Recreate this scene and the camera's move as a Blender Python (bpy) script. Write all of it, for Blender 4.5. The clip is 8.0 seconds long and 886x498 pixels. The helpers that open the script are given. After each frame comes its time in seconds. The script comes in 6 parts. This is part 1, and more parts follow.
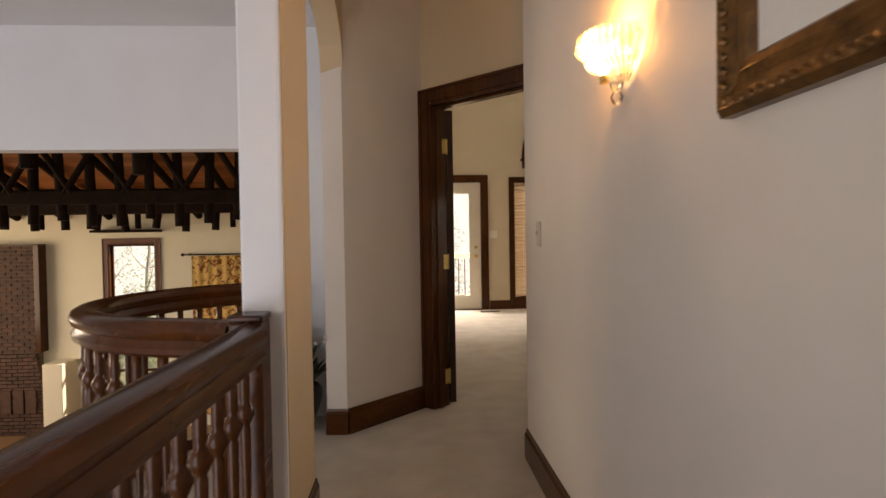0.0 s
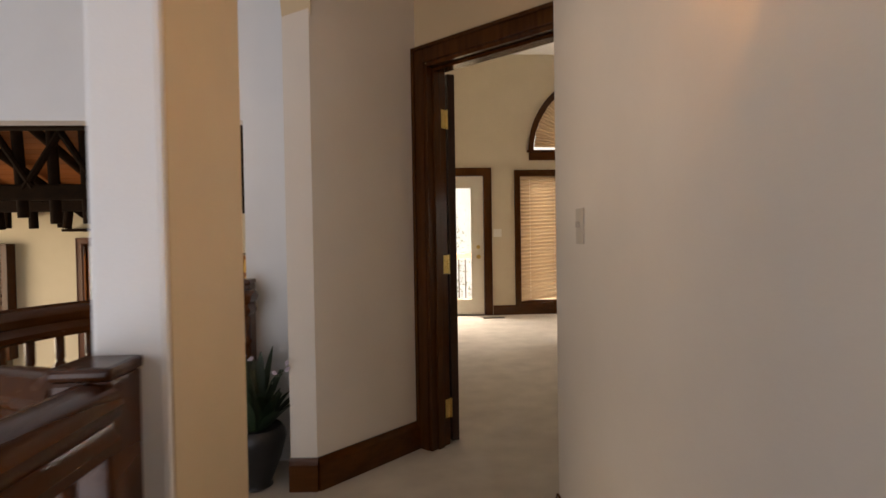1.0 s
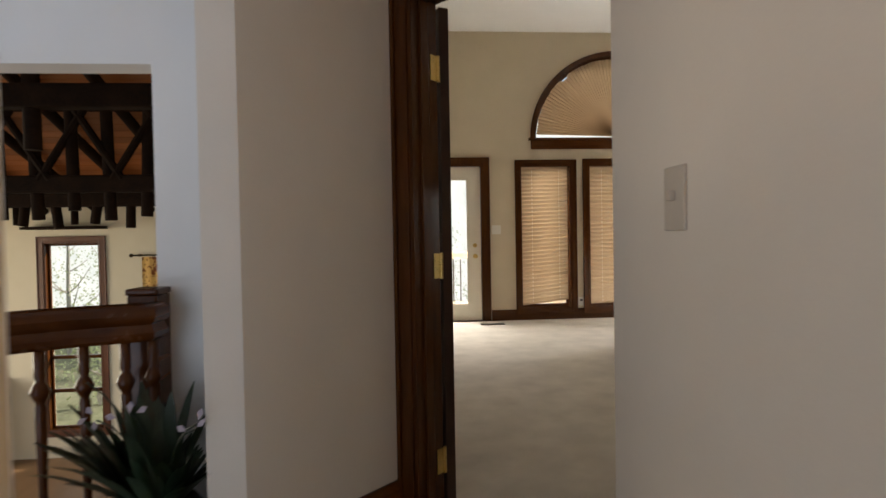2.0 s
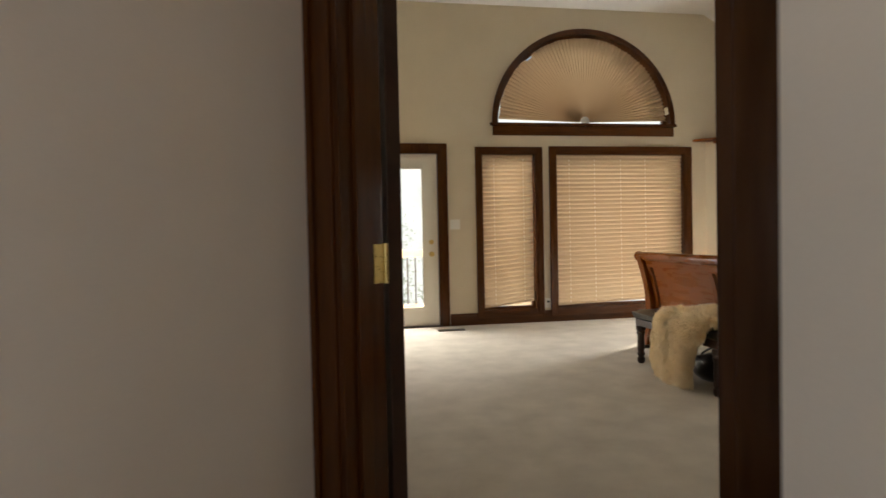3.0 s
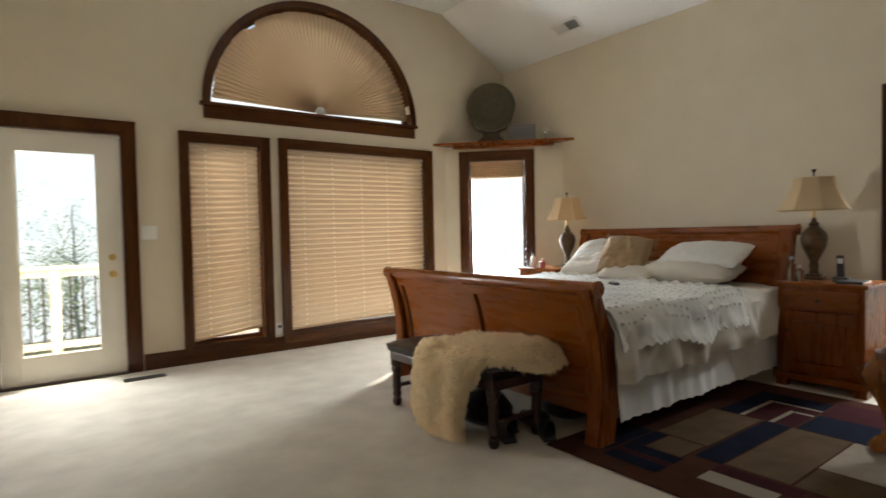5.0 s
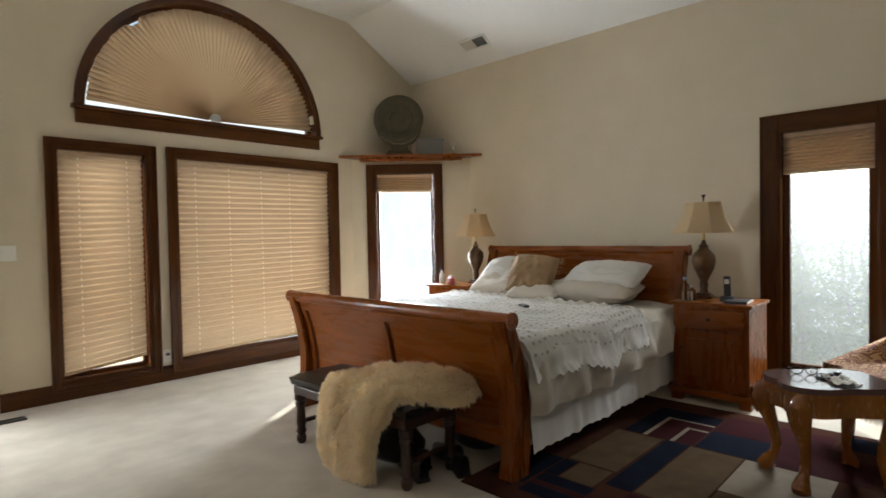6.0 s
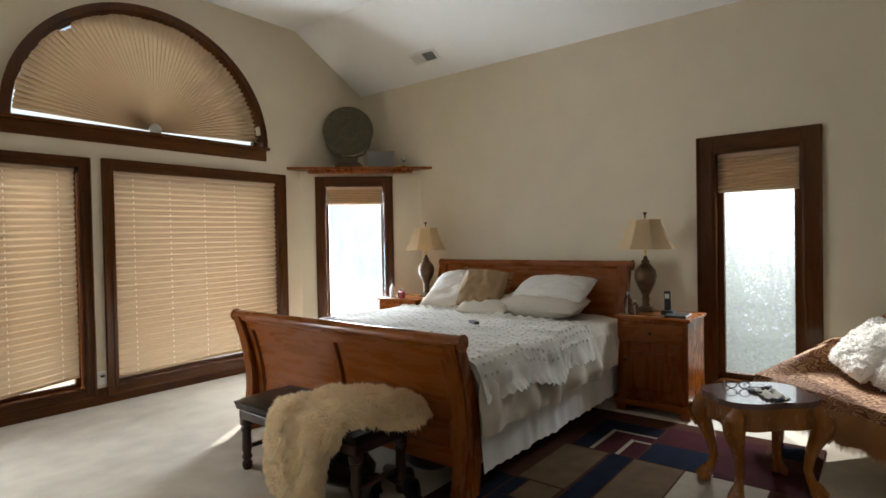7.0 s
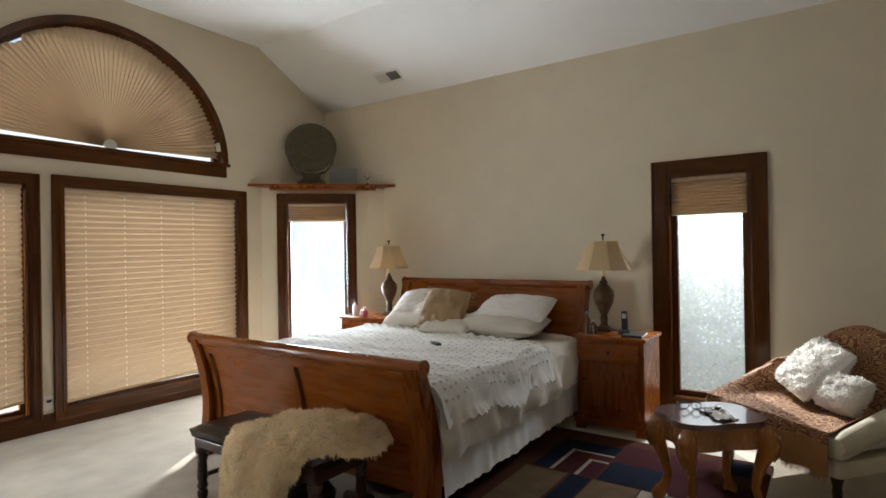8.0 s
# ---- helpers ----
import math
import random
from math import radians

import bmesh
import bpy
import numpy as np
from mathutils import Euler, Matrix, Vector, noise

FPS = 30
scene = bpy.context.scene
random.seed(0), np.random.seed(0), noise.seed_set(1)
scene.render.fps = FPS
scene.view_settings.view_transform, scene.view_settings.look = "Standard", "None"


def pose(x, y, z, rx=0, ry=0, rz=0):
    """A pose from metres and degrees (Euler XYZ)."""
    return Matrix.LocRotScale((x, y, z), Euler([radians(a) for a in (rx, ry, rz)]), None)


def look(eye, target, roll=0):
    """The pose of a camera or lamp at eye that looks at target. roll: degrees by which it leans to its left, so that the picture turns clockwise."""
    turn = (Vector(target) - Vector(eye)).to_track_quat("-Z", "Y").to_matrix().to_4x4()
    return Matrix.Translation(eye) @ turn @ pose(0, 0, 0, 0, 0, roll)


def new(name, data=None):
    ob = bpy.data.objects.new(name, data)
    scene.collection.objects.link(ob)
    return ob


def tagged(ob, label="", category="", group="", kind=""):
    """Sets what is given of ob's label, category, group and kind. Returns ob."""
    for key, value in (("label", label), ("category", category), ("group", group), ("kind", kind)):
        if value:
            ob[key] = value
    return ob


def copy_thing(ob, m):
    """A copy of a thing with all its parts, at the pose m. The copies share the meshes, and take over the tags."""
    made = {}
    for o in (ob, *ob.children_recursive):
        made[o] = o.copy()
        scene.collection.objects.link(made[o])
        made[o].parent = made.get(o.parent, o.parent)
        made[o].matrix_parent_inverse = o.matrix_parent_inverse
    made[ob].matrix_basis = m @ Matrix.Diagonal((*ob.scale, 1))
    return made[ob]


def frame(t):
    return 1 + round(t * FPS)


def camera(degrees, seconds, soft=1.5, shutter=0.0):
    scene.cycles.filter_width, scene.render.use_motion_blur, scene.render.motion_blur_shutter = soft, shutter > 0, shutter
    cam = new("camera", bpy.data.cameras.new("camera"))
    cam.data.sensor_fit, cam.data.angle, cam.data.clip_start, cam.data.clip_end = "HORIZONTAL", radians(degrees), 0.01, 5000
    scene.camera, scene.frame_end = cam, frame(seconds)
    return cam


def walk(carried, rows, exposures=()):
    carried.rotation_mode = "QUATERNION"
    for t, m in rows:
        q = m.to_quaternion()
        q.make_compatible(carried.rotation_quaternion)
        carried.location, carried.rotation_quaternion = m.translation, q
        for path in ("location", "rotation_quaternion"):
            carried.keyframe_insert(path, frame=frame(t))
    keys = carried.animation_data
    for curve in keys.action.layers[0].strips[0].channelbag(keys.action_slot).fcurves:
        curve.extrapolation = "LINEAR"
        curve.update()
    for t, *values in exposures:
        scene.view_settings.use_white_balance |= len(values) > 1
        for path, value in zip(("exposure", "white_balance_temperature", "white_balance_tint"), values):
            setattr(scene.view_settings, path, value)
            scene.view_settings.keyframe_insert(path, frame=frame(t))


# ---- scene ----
# camera and walk
cam = camera(77.6, 8.0, soft=1.5, shutter=0.5)
PATH = [
    (0, (0.142, 0.529, 1.15), (0.263, 2.525, 1.109), -0.9),
    (0.5, (0.158, 0.891, 1.15), (0.279, 2.887, 1.11), -1.0),
    (1, (0.185, 1.297, 1.129), (0.31, 3.293, 1.089), -0.9),
    (2.5, (0.284, 2.471, 1.075), (0.478, 4.461, 1.033), -1.3),
    (3, (0.329, 2.857, 1.051), (0.639, 4.832, 1.006), -1.2),
    (3.5, (0.405, 3.2, 1.054), (0.888, 5.14, 1.006), -1.4),
    (4, (0.52, 3.486, 1.045), (1.221, 5.359, 0.992), -1.3),
    (4.5, (0.609, 3.711, 1.083), (1.577, 5.46, 1.028), -1.3),
    (5, (0.669, 3.864, 1.135), (1.86, 5.47, 1.077), -1.2),
    (6.5, (0.753, 4.004, 1.322), (2.27, 5.307, 1.278), -1.1),
    (7, (0.745, 3.993, 1.354), (2.311, 5.237, 1.319), -1.1),
    (7.5, (0.742, 3.984, 1.394), (2.347, 5.178, 1.374), -0.9),
    (8, (0.738, 3.965, 1.428), (2.381, 5.106, 1.432), -0.9),
]
EXPOSURES = [(0, 0.62, 8200, 20), (1.0, 0.62, 8050, 19), (2.5, 0.50, 6650, 10), (3.0, 0.60, 6950, 10), (3.5, 0.61, 6950, 10), (4.5, 0.67, 6750, 9), (5.2, 0.65, 6300, 7), (6.5, 0.63, 6200, 7), (8, 0.63, 6150, 8)]
walk(cam, [(t, look(eye, target, roll)) for t, eye, target, roll in PATH], EXPOSURES)

# plan of the house, in metres
NORTH, EAST, WEST, SOUTH = 9.213, 5.68, -0.10, 1.2
RIDGE_X, CEIL, EAVE = 4.68, 3.757, 3.20
HALL_E, HALL_W = 0.74, -0.27
FAR, LOW = 12.3, -2.7

# world, sun and daylight in the window openings
SUN_EL, SUN_AZ = 32.0, 57.0          # azimuth from +y towards +x
world = bpy.data.worlds.new("daylight")
scene.world = world
world.use_nodes = True
wn = world.node_tree
sky = wn.nodes.new("ShaderNodeTexSky")
sky.sky_type, sky.sun_disc = "NISHITA", False
sky.sun_elevation, sky.sun_rotation = radians(SUN_EL), radians(SUN_AZ)
wn.links.new(sky.outputs[0], wn.nodes["Background"].inputs[0])
wn.nodes["Background"].inputs[1].default_value = 0.095
sun = new("sun", bpy.data.lights.new("sun", "SUN"))
sun.data.energy, sun.data.angle, sun.data.color = 5.0, radians(0.6), (1.0, 0.95, 0.87)
to_sun = Vector((math.sin(radians(SUN_AZ)) * math.cos(radians(SUN_EL)), math.cos(radians(SUN_AZ)) * math.cos(radians(SUN_EL)), math.sin(radians(SUN_EL))))
sun.matrix_world = look((0, 0, 20), Vector((0, 0, 20)) - to_sun)


def skylight(name, eye, target, w, h, watts, color=(0.93, 0.97, 1.0)):
    """An area lamp that stands in for daylight at or near an opening."""
    la = new(name, bpy.data.lights.new(name, "AREA"))
    la.data.shape, la.data.size, la.data.size_y, la.data.energy, la.data.color = "RECTANGLE", w, h, watts, color
    la.matrix_world = look(eye, target)
    return la


skylight("sky_window_wide", (3.56, NORTH + 0.22, 1.1), (3.56, 0, 1.1), 1.6, 1.75, 24)
skylight("sky_window_narrow", (2.13, NORTH + 0.22, 1.1), (2.13, 0, 1.1), 0.6, 1.75, 8.93)
skylight("sky_window_arch", (3.12, NORTH + 0.22, 2.8), (3.12, 0, 2.8), 1.7, 0.8, 1.1)
skylight("sky_window_corner", (5.135 + 0.25, 8.745 + 0.25, 1.15), (0, 3.61, 1.15), 0.72, 2.0, 165)
skylight("sky_window_east", (EAST + 0.7, 4.75, 2.2), (EAST - 1, 4.75, 0.5), 0.7, 0.7, 125)
skylight("sky_patio_door", (0.83, NORTH + 0.8, 2.35), (0.83, NORTH - 1, 0.3), 0.8, 0.6, 125)
# lamp hidden outside beside the door, added to throw shadows across the bedroom
skylight("fill_patio_side", (-0.25, NORTH + 0.80, 1.2), (5.4, 5.9, 1.2), 0.9, 1.8, 150)
# two tinted fill lamps at unseen openings, added to brighten great room and hall
skylight("fill_great_room_west", (-10.7, 8.5, 0.2), (0, 8.0, 0.0), 5.0, 3.0, 190, (1.0, 0.90, 0.74))
skylight("fill_great_room_south", (-2.6, -1.55, -0.05), (-2.4, 6, 0.0), 3.3, 3.6, 84.0, (0.64, 0.77, 1.0))

# ---- materials ----


def nodes(name):
    m = bpy.data.materials.new(name)
    m.use_nodes = True
    return m, m.node_tree.nodes, m.node_tree.links, m.node_tree.nodes["Principled BSDF"]


def surface(name, a, b, rough=0.6, scale=6.0, fine=80.0, bump=0.1, metal=0.0, stretch=(1, 1, 1), depth=0.004, sheen=0.0, coat=0.0, island=0.0, spec=0.5):
    """A surface of two mixed colours at a coarse scale, with a fine grain in colour, gloss and relief."""
    m, n, l, p = nodes(name)
    co = n.new("ShaderNodeTexCoord")
    mp = n.new("ShaderNodeMapping")
    mp.inputs["Scale"].default_value = stretch
    l.new(co.outputs["Object"], mp.inputs["Vector"])
    big, small = n.new("ShaderNodeTexNoise"), n.new("ShaderNodeTexNoise")
    big.inputs["Scale"].default_value, small.inputs["Scale"].default_value = scale, fine
    big.inputs["Detail"].default_value, small.inputs["Detail"].default_value = 4, 3
    l.new(mp.outputs[0], big.inputs["Vector"]), l.new(mp.outputs[0], small.inputs["Vector"])
    add = n.new("ShaderNodeMath")
    add.operation = "MULTIPLY_ADD"
    add.inputs[1].default_value, add.inputs[2].default_value = 0.45, 0.0
    l.new(small.outputs[0], add.inputs[0])
    mix = n.new("ShaderNodeMath")
    mix.operation = "MULTIPLY_ADD"
    mix.inputs[1].default_value = 0.75
    l.new(big.outputs[0], mix.inputs[0]), l.new(add.outputs[0], mix.inputs[2])
    ramp = n.new("ShaderNodeValToRGB")
    ramp.color_ramp.elements[0].position, ramp.color_ramp.elements[1].position = 0.35, 0.85
    ramp.color_ramp.elements[0].color, ramp.color_ramp.elements[1].color = (*a, 1), (*b, 1)
    l.new(mix.outputs[0], ramp.inputs[0])
    if island:
        info, hsv, mr = n.new("ShaderNodeNewGeometry"), n.new("ShaderNodeHueSaturation"), n.new("ShaderNodeMapRange")
        mr.inputs["To Min"].default_value, mr.inputs["To Max"].default_value = 1 - island, 1 + island
        l.new(info.outputs["Random Per Island"], mr.inputs[0])
        l.new(mr.outputs[0], hsv.inputs["Value"]), l.new(ramp.outputs[0], hsv.inputs["Color"])
        l.new(hsv.outputs[0], p.inputs["Base Color"])
    else:
        l.new(ramp.outputs[0], p.inputs["Base Color"])
    rr = n.new("ShaderNodeMapRange")
    rr.inputs["To Min"].default_value, rr.inputs["To Max"].default_value = max(rough - 0.1, 0.02), min(rough + 0.1, 1)
    l.new(small.outputs[0], rr.inputs[0]), l.new(rr.outputs[0], p.inputs["Roughness"])
    p.inputs["Metallic"].default_value = metal
    p.inputs["Sheen Weight"].default_value = sheen
    p.inputs["Specular IOR Level"].default_value = spec
    p.inputs["Coat Weight"].default_value = coat
    if bump:
        bp = n.new("ShaderNodeBump")
        bp.inputs["Strength"].default_value, bp.inputs["Distance"].default_value = bump, depth
        l.new(small.outputs[0], bp.inputs["Height"]), l.new(bp.outputs[0], p.inputs["Normal"])
    return m


def cloth(name, color, other, through_light=0.5, scale=300.0):
    """Thin fabric that lets light through."""
    m, n, l, p = nodes(name)
    co, ns, ramp = n.new("ShaderNodeTexCoord"), n.new("ShaderNodeTexNoise"), n.new("ShaderNodeValToRGB")
    ns.inputs["Scale"].default_value = scale
    l.new(co.outputs["Object"], ns.inputs["Vector"])
    ramp.color_ramp.elements[0].color, ramp.color_ramp.elements[1].color = (*color, 1), (*other, 1)
    l.new(ns.outputs[0], ramp.inputs[0])
    tr, mx = n.new("ShaderNodeBsdfTranslucent"), n.new("ShaderNodeMixShader")
    l.new(ramp.outputs[0], p.inputs["Base Color"]), l.new(ramp.outputs[0], tr.inputs[0])
    p.inputs["Roughness"].default_value = 0.9
    mx.inputs[0].default_value = through_light
    l.new(p.outputs[0], mx.inputs[1]), l.new(tr.outputs[0], mx.inputs[2])
    l.new(mx.outputs[0], n["Material Output"].inputs[0])
    return m


def glass_material(name, color=(1, 1, 1), rough=0.0):
    m, n, l, p = nodes(name)
    p.inputs["Base Color"].default_value = (*color, 1)
    p.inputs["Transmission Weight"].default_value = 1.0
    p.inputs["Roughness"].default_value = rough
    p.inputs["IOR"].default_value = 1.45
    return m


def pane_material(name):
    """A flat window pane: clear, with a faint mirror."""
    m, n, l, p = nodes(name)
    t, g, mx, fr = n.new("ShaderNodeBsdfTransparent"), n.new("ShaderNodeBsdfGlossy"), n.new("ShaderNodeMixShader"), n.new("ShaderNodeFresnel")
    g.inputs["Roughness"].default_value = 0.02
    l.new(fr.outputs[0], mx.inputs[0]), l.new(t.outputs[0], mx.inputs[1]), l.new(g.outputs[0], mx.inputs[2])
    l.new(mx.outputs[0], n["Material Output"].inputs[0])
    return m


def thin_glass(name, frost=0.05):
    """Thin moulded glass: partly clear, partly scattering, glossy."""
    m = pane_material(name)
    n, l = m.node_tree.nodes, m.node_tree.links
    old = n["Material Output"].inputs[0].links[0].from_socket
    tr, mx = n.new("ShaderNodeBsdfTranslucent"), n.new("ShaderNodeMixShader")
    tr.inputs[0].default_value = (0.95, 0.9, 0.82, 1)
    mx.inputs[0].default_value = frost
    l.new(old, mx.inputs[1]), l.new(tr.outputs[0], mx.inputs[2]), l.new(mx.outputs[0], n["Material Output"].inputs[0])
    return m


def paisley(name):
    """Woven cloth with curling rust figures on tan."""
    m = surface(name, (0.14, 0.042, 0.016), (0.21, 0.072, 0.027), 0.85, 20, 260, 0.3)
    n, l = m.node_tree.nodes, m.node_tree.links
    p, co = n["Principled BSDF"], n["Texture Coordinate"]
    warp, add, vo, ramp, mx = n.new("ShaderNodeTexNoise"), n.new("ShaderNodeVectorMath"), n.new("ShaderNodeTexWave"), n.new("ShaderNodeValToRGB"), n.new("ShaderNodeMix")
    warp.inputs["Scale"].default_value, warp.inputs["Detail"].default_value = 8, 1
    add.operation = "ADD"
    l.new(co.outputs["Object"], add.inputs[0]), l.new(warp.outputs["Color"], add.inputs[1])
    vo.wave_type = "RINGS"
    vo.inputs["Scale"].default_value, vo.inputs["Distortion"].default_value, vo.inputs["Detail"].default_value = 3.4, 5.0, 1.0
    l.new(add.outputs[0], vo.inputs["Vector"]), l.new(vo.outputs[1], ramp.inputs[0])
    ramp.color_ramp.elements[0].position, ramp.color_ramp.elements[1].position = 0.58, 0.68
    mx.data_type = "RGBA"
    mx.inputs[7].default_value = (0.42, 0.24, 0.105, 1)
    l.new(p.inputs["Base Color"].links[0].from_socket, mx.inputs[6])
    l.new(ramp.outputs[0], mx.inputs[0]), l.new(mx.outputs[2], p.inputs["Base Color"])
    return m


def floral(name):
    """Gold cloth with blotchy rust flowers and leaves."""
    m = surface(name, (0.62, 0.36, 0.10), (0.76, 0.48, 0.16), 0.85, 20, 260, 0.2)
    n, l = m.node_tree.nodes, m.node_tree.links
    p, co = n["Principled BSDF"], n["Texture Coordinate"]
    spot, ramp, mx = n.new("ShaderNodeTexNoise"), n.new("ShaderNodeValToRGB"), n.new("ShaderNodeMix")
    spot.inputs["Scale"].default_value, spot.inputs["Detail"].default_value, spot.inputs["Distortion"].default_value = 9.0, 4.0, 1.2
    l.new(co.outputs["Object"], spot.inputs["Vector"]), l.new(spot.outputs[0], ramp.inputs[0])
    ramp.color_ramp.elements[0].position, ramp.color_ramp.elements[1].position = 0.49, 0.56
    mx.data_type = "RGBA"
    mx.inputs[7].default_value = (0.22, 0.065, 0.012, 1)
    l.new(p.inputs["Base Color"].links[0].from_socket, mx.inputs[6])
    l.new(ramp.outputs[0], mx.inputs[0]), l.new(mx.outputs[2], p.inputs["Base Color"])
    return m


def screen_material(name, solid):
    """Fine insect netting: mostly open, its threads scatter light."""
    m, n, l, p = nodes(name)
    t, d, mx, mx2, tr = n.new("ShaderNodeBsdfTransparent"), n.new("ShaderNodeBsdfDiffuse"), n.new("ShaderNodeMixShader"), n.new("ShaderNodeMixShader"), n.new("ShaderNodeBsdfTranslucent")
    d.inputs[0].default_value = tr.inputs[0].default_value = (0.62, 0.64, 0.64, 1)
    mx2.inputs[0].default_value, mx.inputs[0].default_value = 0.5, solid
    l.new(d.outputs[0], mx2.inputs[1]), l.new(tr.outputs[0], mx2.inputs[2])
    l.new(t.outputs[0], mx.inputs[1]), l.new(mx2.outputs[0], mx.inputs[2]), l.new(mx.outputs[0], n["Material Output"].inputs[0])
    return m


WALL_HALL = surface("hall_paint", (0.64, 0.575, 0.495), (0.70, 0.63, 0.545), 0.75, 3, 220, 0.12, depth=0.001)
# this tan holds the sconce's warm light on pillar, arch and door wall
WARM_LIT_HALL = surface("warm_lit_hall_paint", (0.56, 0.425, 0.26), (0.62, 0.47, 0.295), 0.75, 3, 220, 0.12, depth=0.001)
WALL_ALCOVE = surface("white_wall_paint", (0.74, 0.73, 0.72), (0.80, 0.79, 0.78), 0.75, 3, 220, 0.12, depth=0.001)
WALL_BED = surface("bedroom_paint", (0.605, 0.525, 0.385), (0.66, 0.575, 0.43), 0.75, 3, 220, 0.12, depth=0.001)
WALL_GREAT = surface("great_room_paint", (0.78, 0.70, 0.52), (0.83, 0.75, 0.58), 0.75, 3, 200, 0.1, depth=0.001)
WHITE = surface("ceiling_paint", (0.78, 0.77, 0.74), (0.83, 0.82, 0.79), 0.8, 3, 260, 0.2, depth=0.002)
CARPET = surface("carpet", (0.425, 0.372, 0.30), (0.62, 0.555, 0.46), 0.95, 4.5, 240, 0.6, depth=0.006, sheen=0.1, spec=0.1)
TRIM = surface("stained_trim", (0.034, 0.010, 0.0022), (0.100, 0.0315, 0.0066), 0.20, 5, 40, 0.04, stretch=(1, 1, 0.12), coat=0.06, spec=0.24)
TRIM_H = surface("stained_trim_level", (0.034, 0.010, 0.0022), (0.100, 0.0315, 0.0066), 0.20, 5, 40, 0.04, stretch=(0.12, 0.5, 1), coat=0.06, spec=0.24)
RAIL_WOOD = surface("walnut_rail", (0.034, 0.0085, 0.0018), (0.115, 0.033, 0.006), 0.24, 3, 14, 0.02, stretch=(1.5, 0.12, 1.5), spec=0.3)
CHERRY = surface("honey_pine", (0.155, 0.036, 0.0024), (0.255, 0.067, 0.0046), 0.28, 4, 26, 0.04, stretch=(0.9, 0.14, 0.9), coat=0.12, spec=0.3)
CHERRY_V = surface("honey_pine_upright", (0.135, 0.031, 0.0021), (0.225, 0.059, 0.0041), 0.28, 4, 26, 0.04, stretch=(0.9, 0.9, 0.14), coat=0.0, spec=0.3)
PANEL_EDGE = surface("dark_pine_edge", (0.075, 0.017, 0.0013), (0.12, 0.03, 0.0024), 0.35, 6, 60, 0.1)
DARK_GROOVE = surface("dark_edge_wood", (0.02, 0.008, 0.004), (0.05, 0.018, 0.008), 0.4, 6, 60, 0.1)
RED_WOOD = surface("red_brown_wood", (0.085, 0.024, 0.010), (0.17, 0.055, 0.02), 0.38, 4, 45, 0.1, stretch=(0.6, 0.12, 0.6), coat=0.2)
OAK = surface("golden_oak", (0.17, 0.050, 0.006), (0.38, 0.140, 0.019), 0.25, 8, 60, 0.12, stretch=(0.8, 0.8, 0.25), coat=0.35)
OAK_TOP = surface("polished_table_top", (0.10, 0.05, 0.04), (0.17, 0.085, 0.06), 0.16, 5, 40, 0.03, coat=0.6)
BRASS = surface("brass", (0.60, 0.42, 0.14), (0.75, 0.55, 0.22), 0.3, 20, 150, 0.05, metal=1.0)
BLACK_METAL = surface("dark_bronze", (0.03, 0.02, 0.013), (0.06, 0.04, 0.025), 0.4, 20, 100, 0.1, metal=0.7)
DOOR_WHITE = surface("white_door_paint", (0.74, 0.70, 0.60), (0.80, 0.76, 0.66), 0.4, 4, 120, 0.05)
IVORY = surface("ivory_plate", (0.47, 0.41, 0.335), (0.52, 0.455, 0.38), 0.45, 10, 100, 0.02)
PLASTIC = surface("white_plastic", (0.72, 0.70, 0.64), (0.78, 0.76, 0.70), 0.4, 10, 100, 0.02)
BLACK = surface("black_plastic", (0.012, 0.012, 0.013), (0.03, 0.03, 0.032), 0.4, 12, 120, 0.1)
LEATHER = surface("black_leather", (0.006, 0.0045, 0.004), (0.018, 0.012, 0.009), 0.30, 4, 120, 0.15, depth=0.002)
BENCH_WOOD = surface("dark_bench_wood", (0.016, 0.005, 0.002), (0.048, 0.016, 0.006), 0.36, 7, 60, 0.1, coat=0.1)
WOOL = cloth("wool_fibre", (0.97, 0.83, 0.59), (0.99, 0.90, 0.70), 0.5, 12.0)
SHAG_FIBRE = cloth("white_shag_fibre", (0.88, 0.86, 0.82), (0.94, 0.92, 0.89), 0.5, 20.0)
FLEECE = surface("cream_fleece", (0.90, 0.78, 0.56), (0.95, 0.85, 0.66), 0.95, 9, 120, 0.3, sheen=0.2)
LINEN = surface("white_linen", (0.60, 0.58, 0.54), (0.72, 0.70, 0.66), 0.9, 5, 260, 0.3, depth=0.002, sheen=0.1)
SHEET = surface("ivory_sheet", (0.53, 0.48, 0.405), (0.63, 0.58, 0.50), 0.9, 5, 260, 0.3, depth=0.002)
TAN_CLOTH = surface("tan_suede", (0.23, 0.14, 0.065), (0.34, 0.22, 0.11), 0.9, 8, 240, 0.4, sheen=0.2)
SHADE = cloth("lamp_shade_cloth", (0.62, 0.46, 0.26), (0.70, 0.54, 0.33), 0.35)
LAMP_BASE = surface("aged_lamp_base", (0.03, 0.014, 0.006), (0.15, 0.082, 0.033), 0.35, 22, 120, 0.3, metal=0.35)
BLIND = cloth("pleated_shade_fabric", (0.50, 0.37, 0.235), (0.58, 0.44, 0.29), 0.12)
HOLE_GLOW = surface("cord_hole_light", (0.75, 0.68, 0.55), (0.82, 0.75, 0.62), 0.8, 20, 100, 0.1)
PANE = pane_material("window_pane")
CRYSTAL = thin_glass("pressed_glass", 0.12)
FROSTED = thin_glass("frosted_glass", 0.6)
CLEAR = glass_material("clear_glass")
LEAF = surface("dark_leaf", (0.009, 0.02, 0.010), (0.026, 0.05, 0.024), 0.4, 12, 80, 0.2, island=0.3)
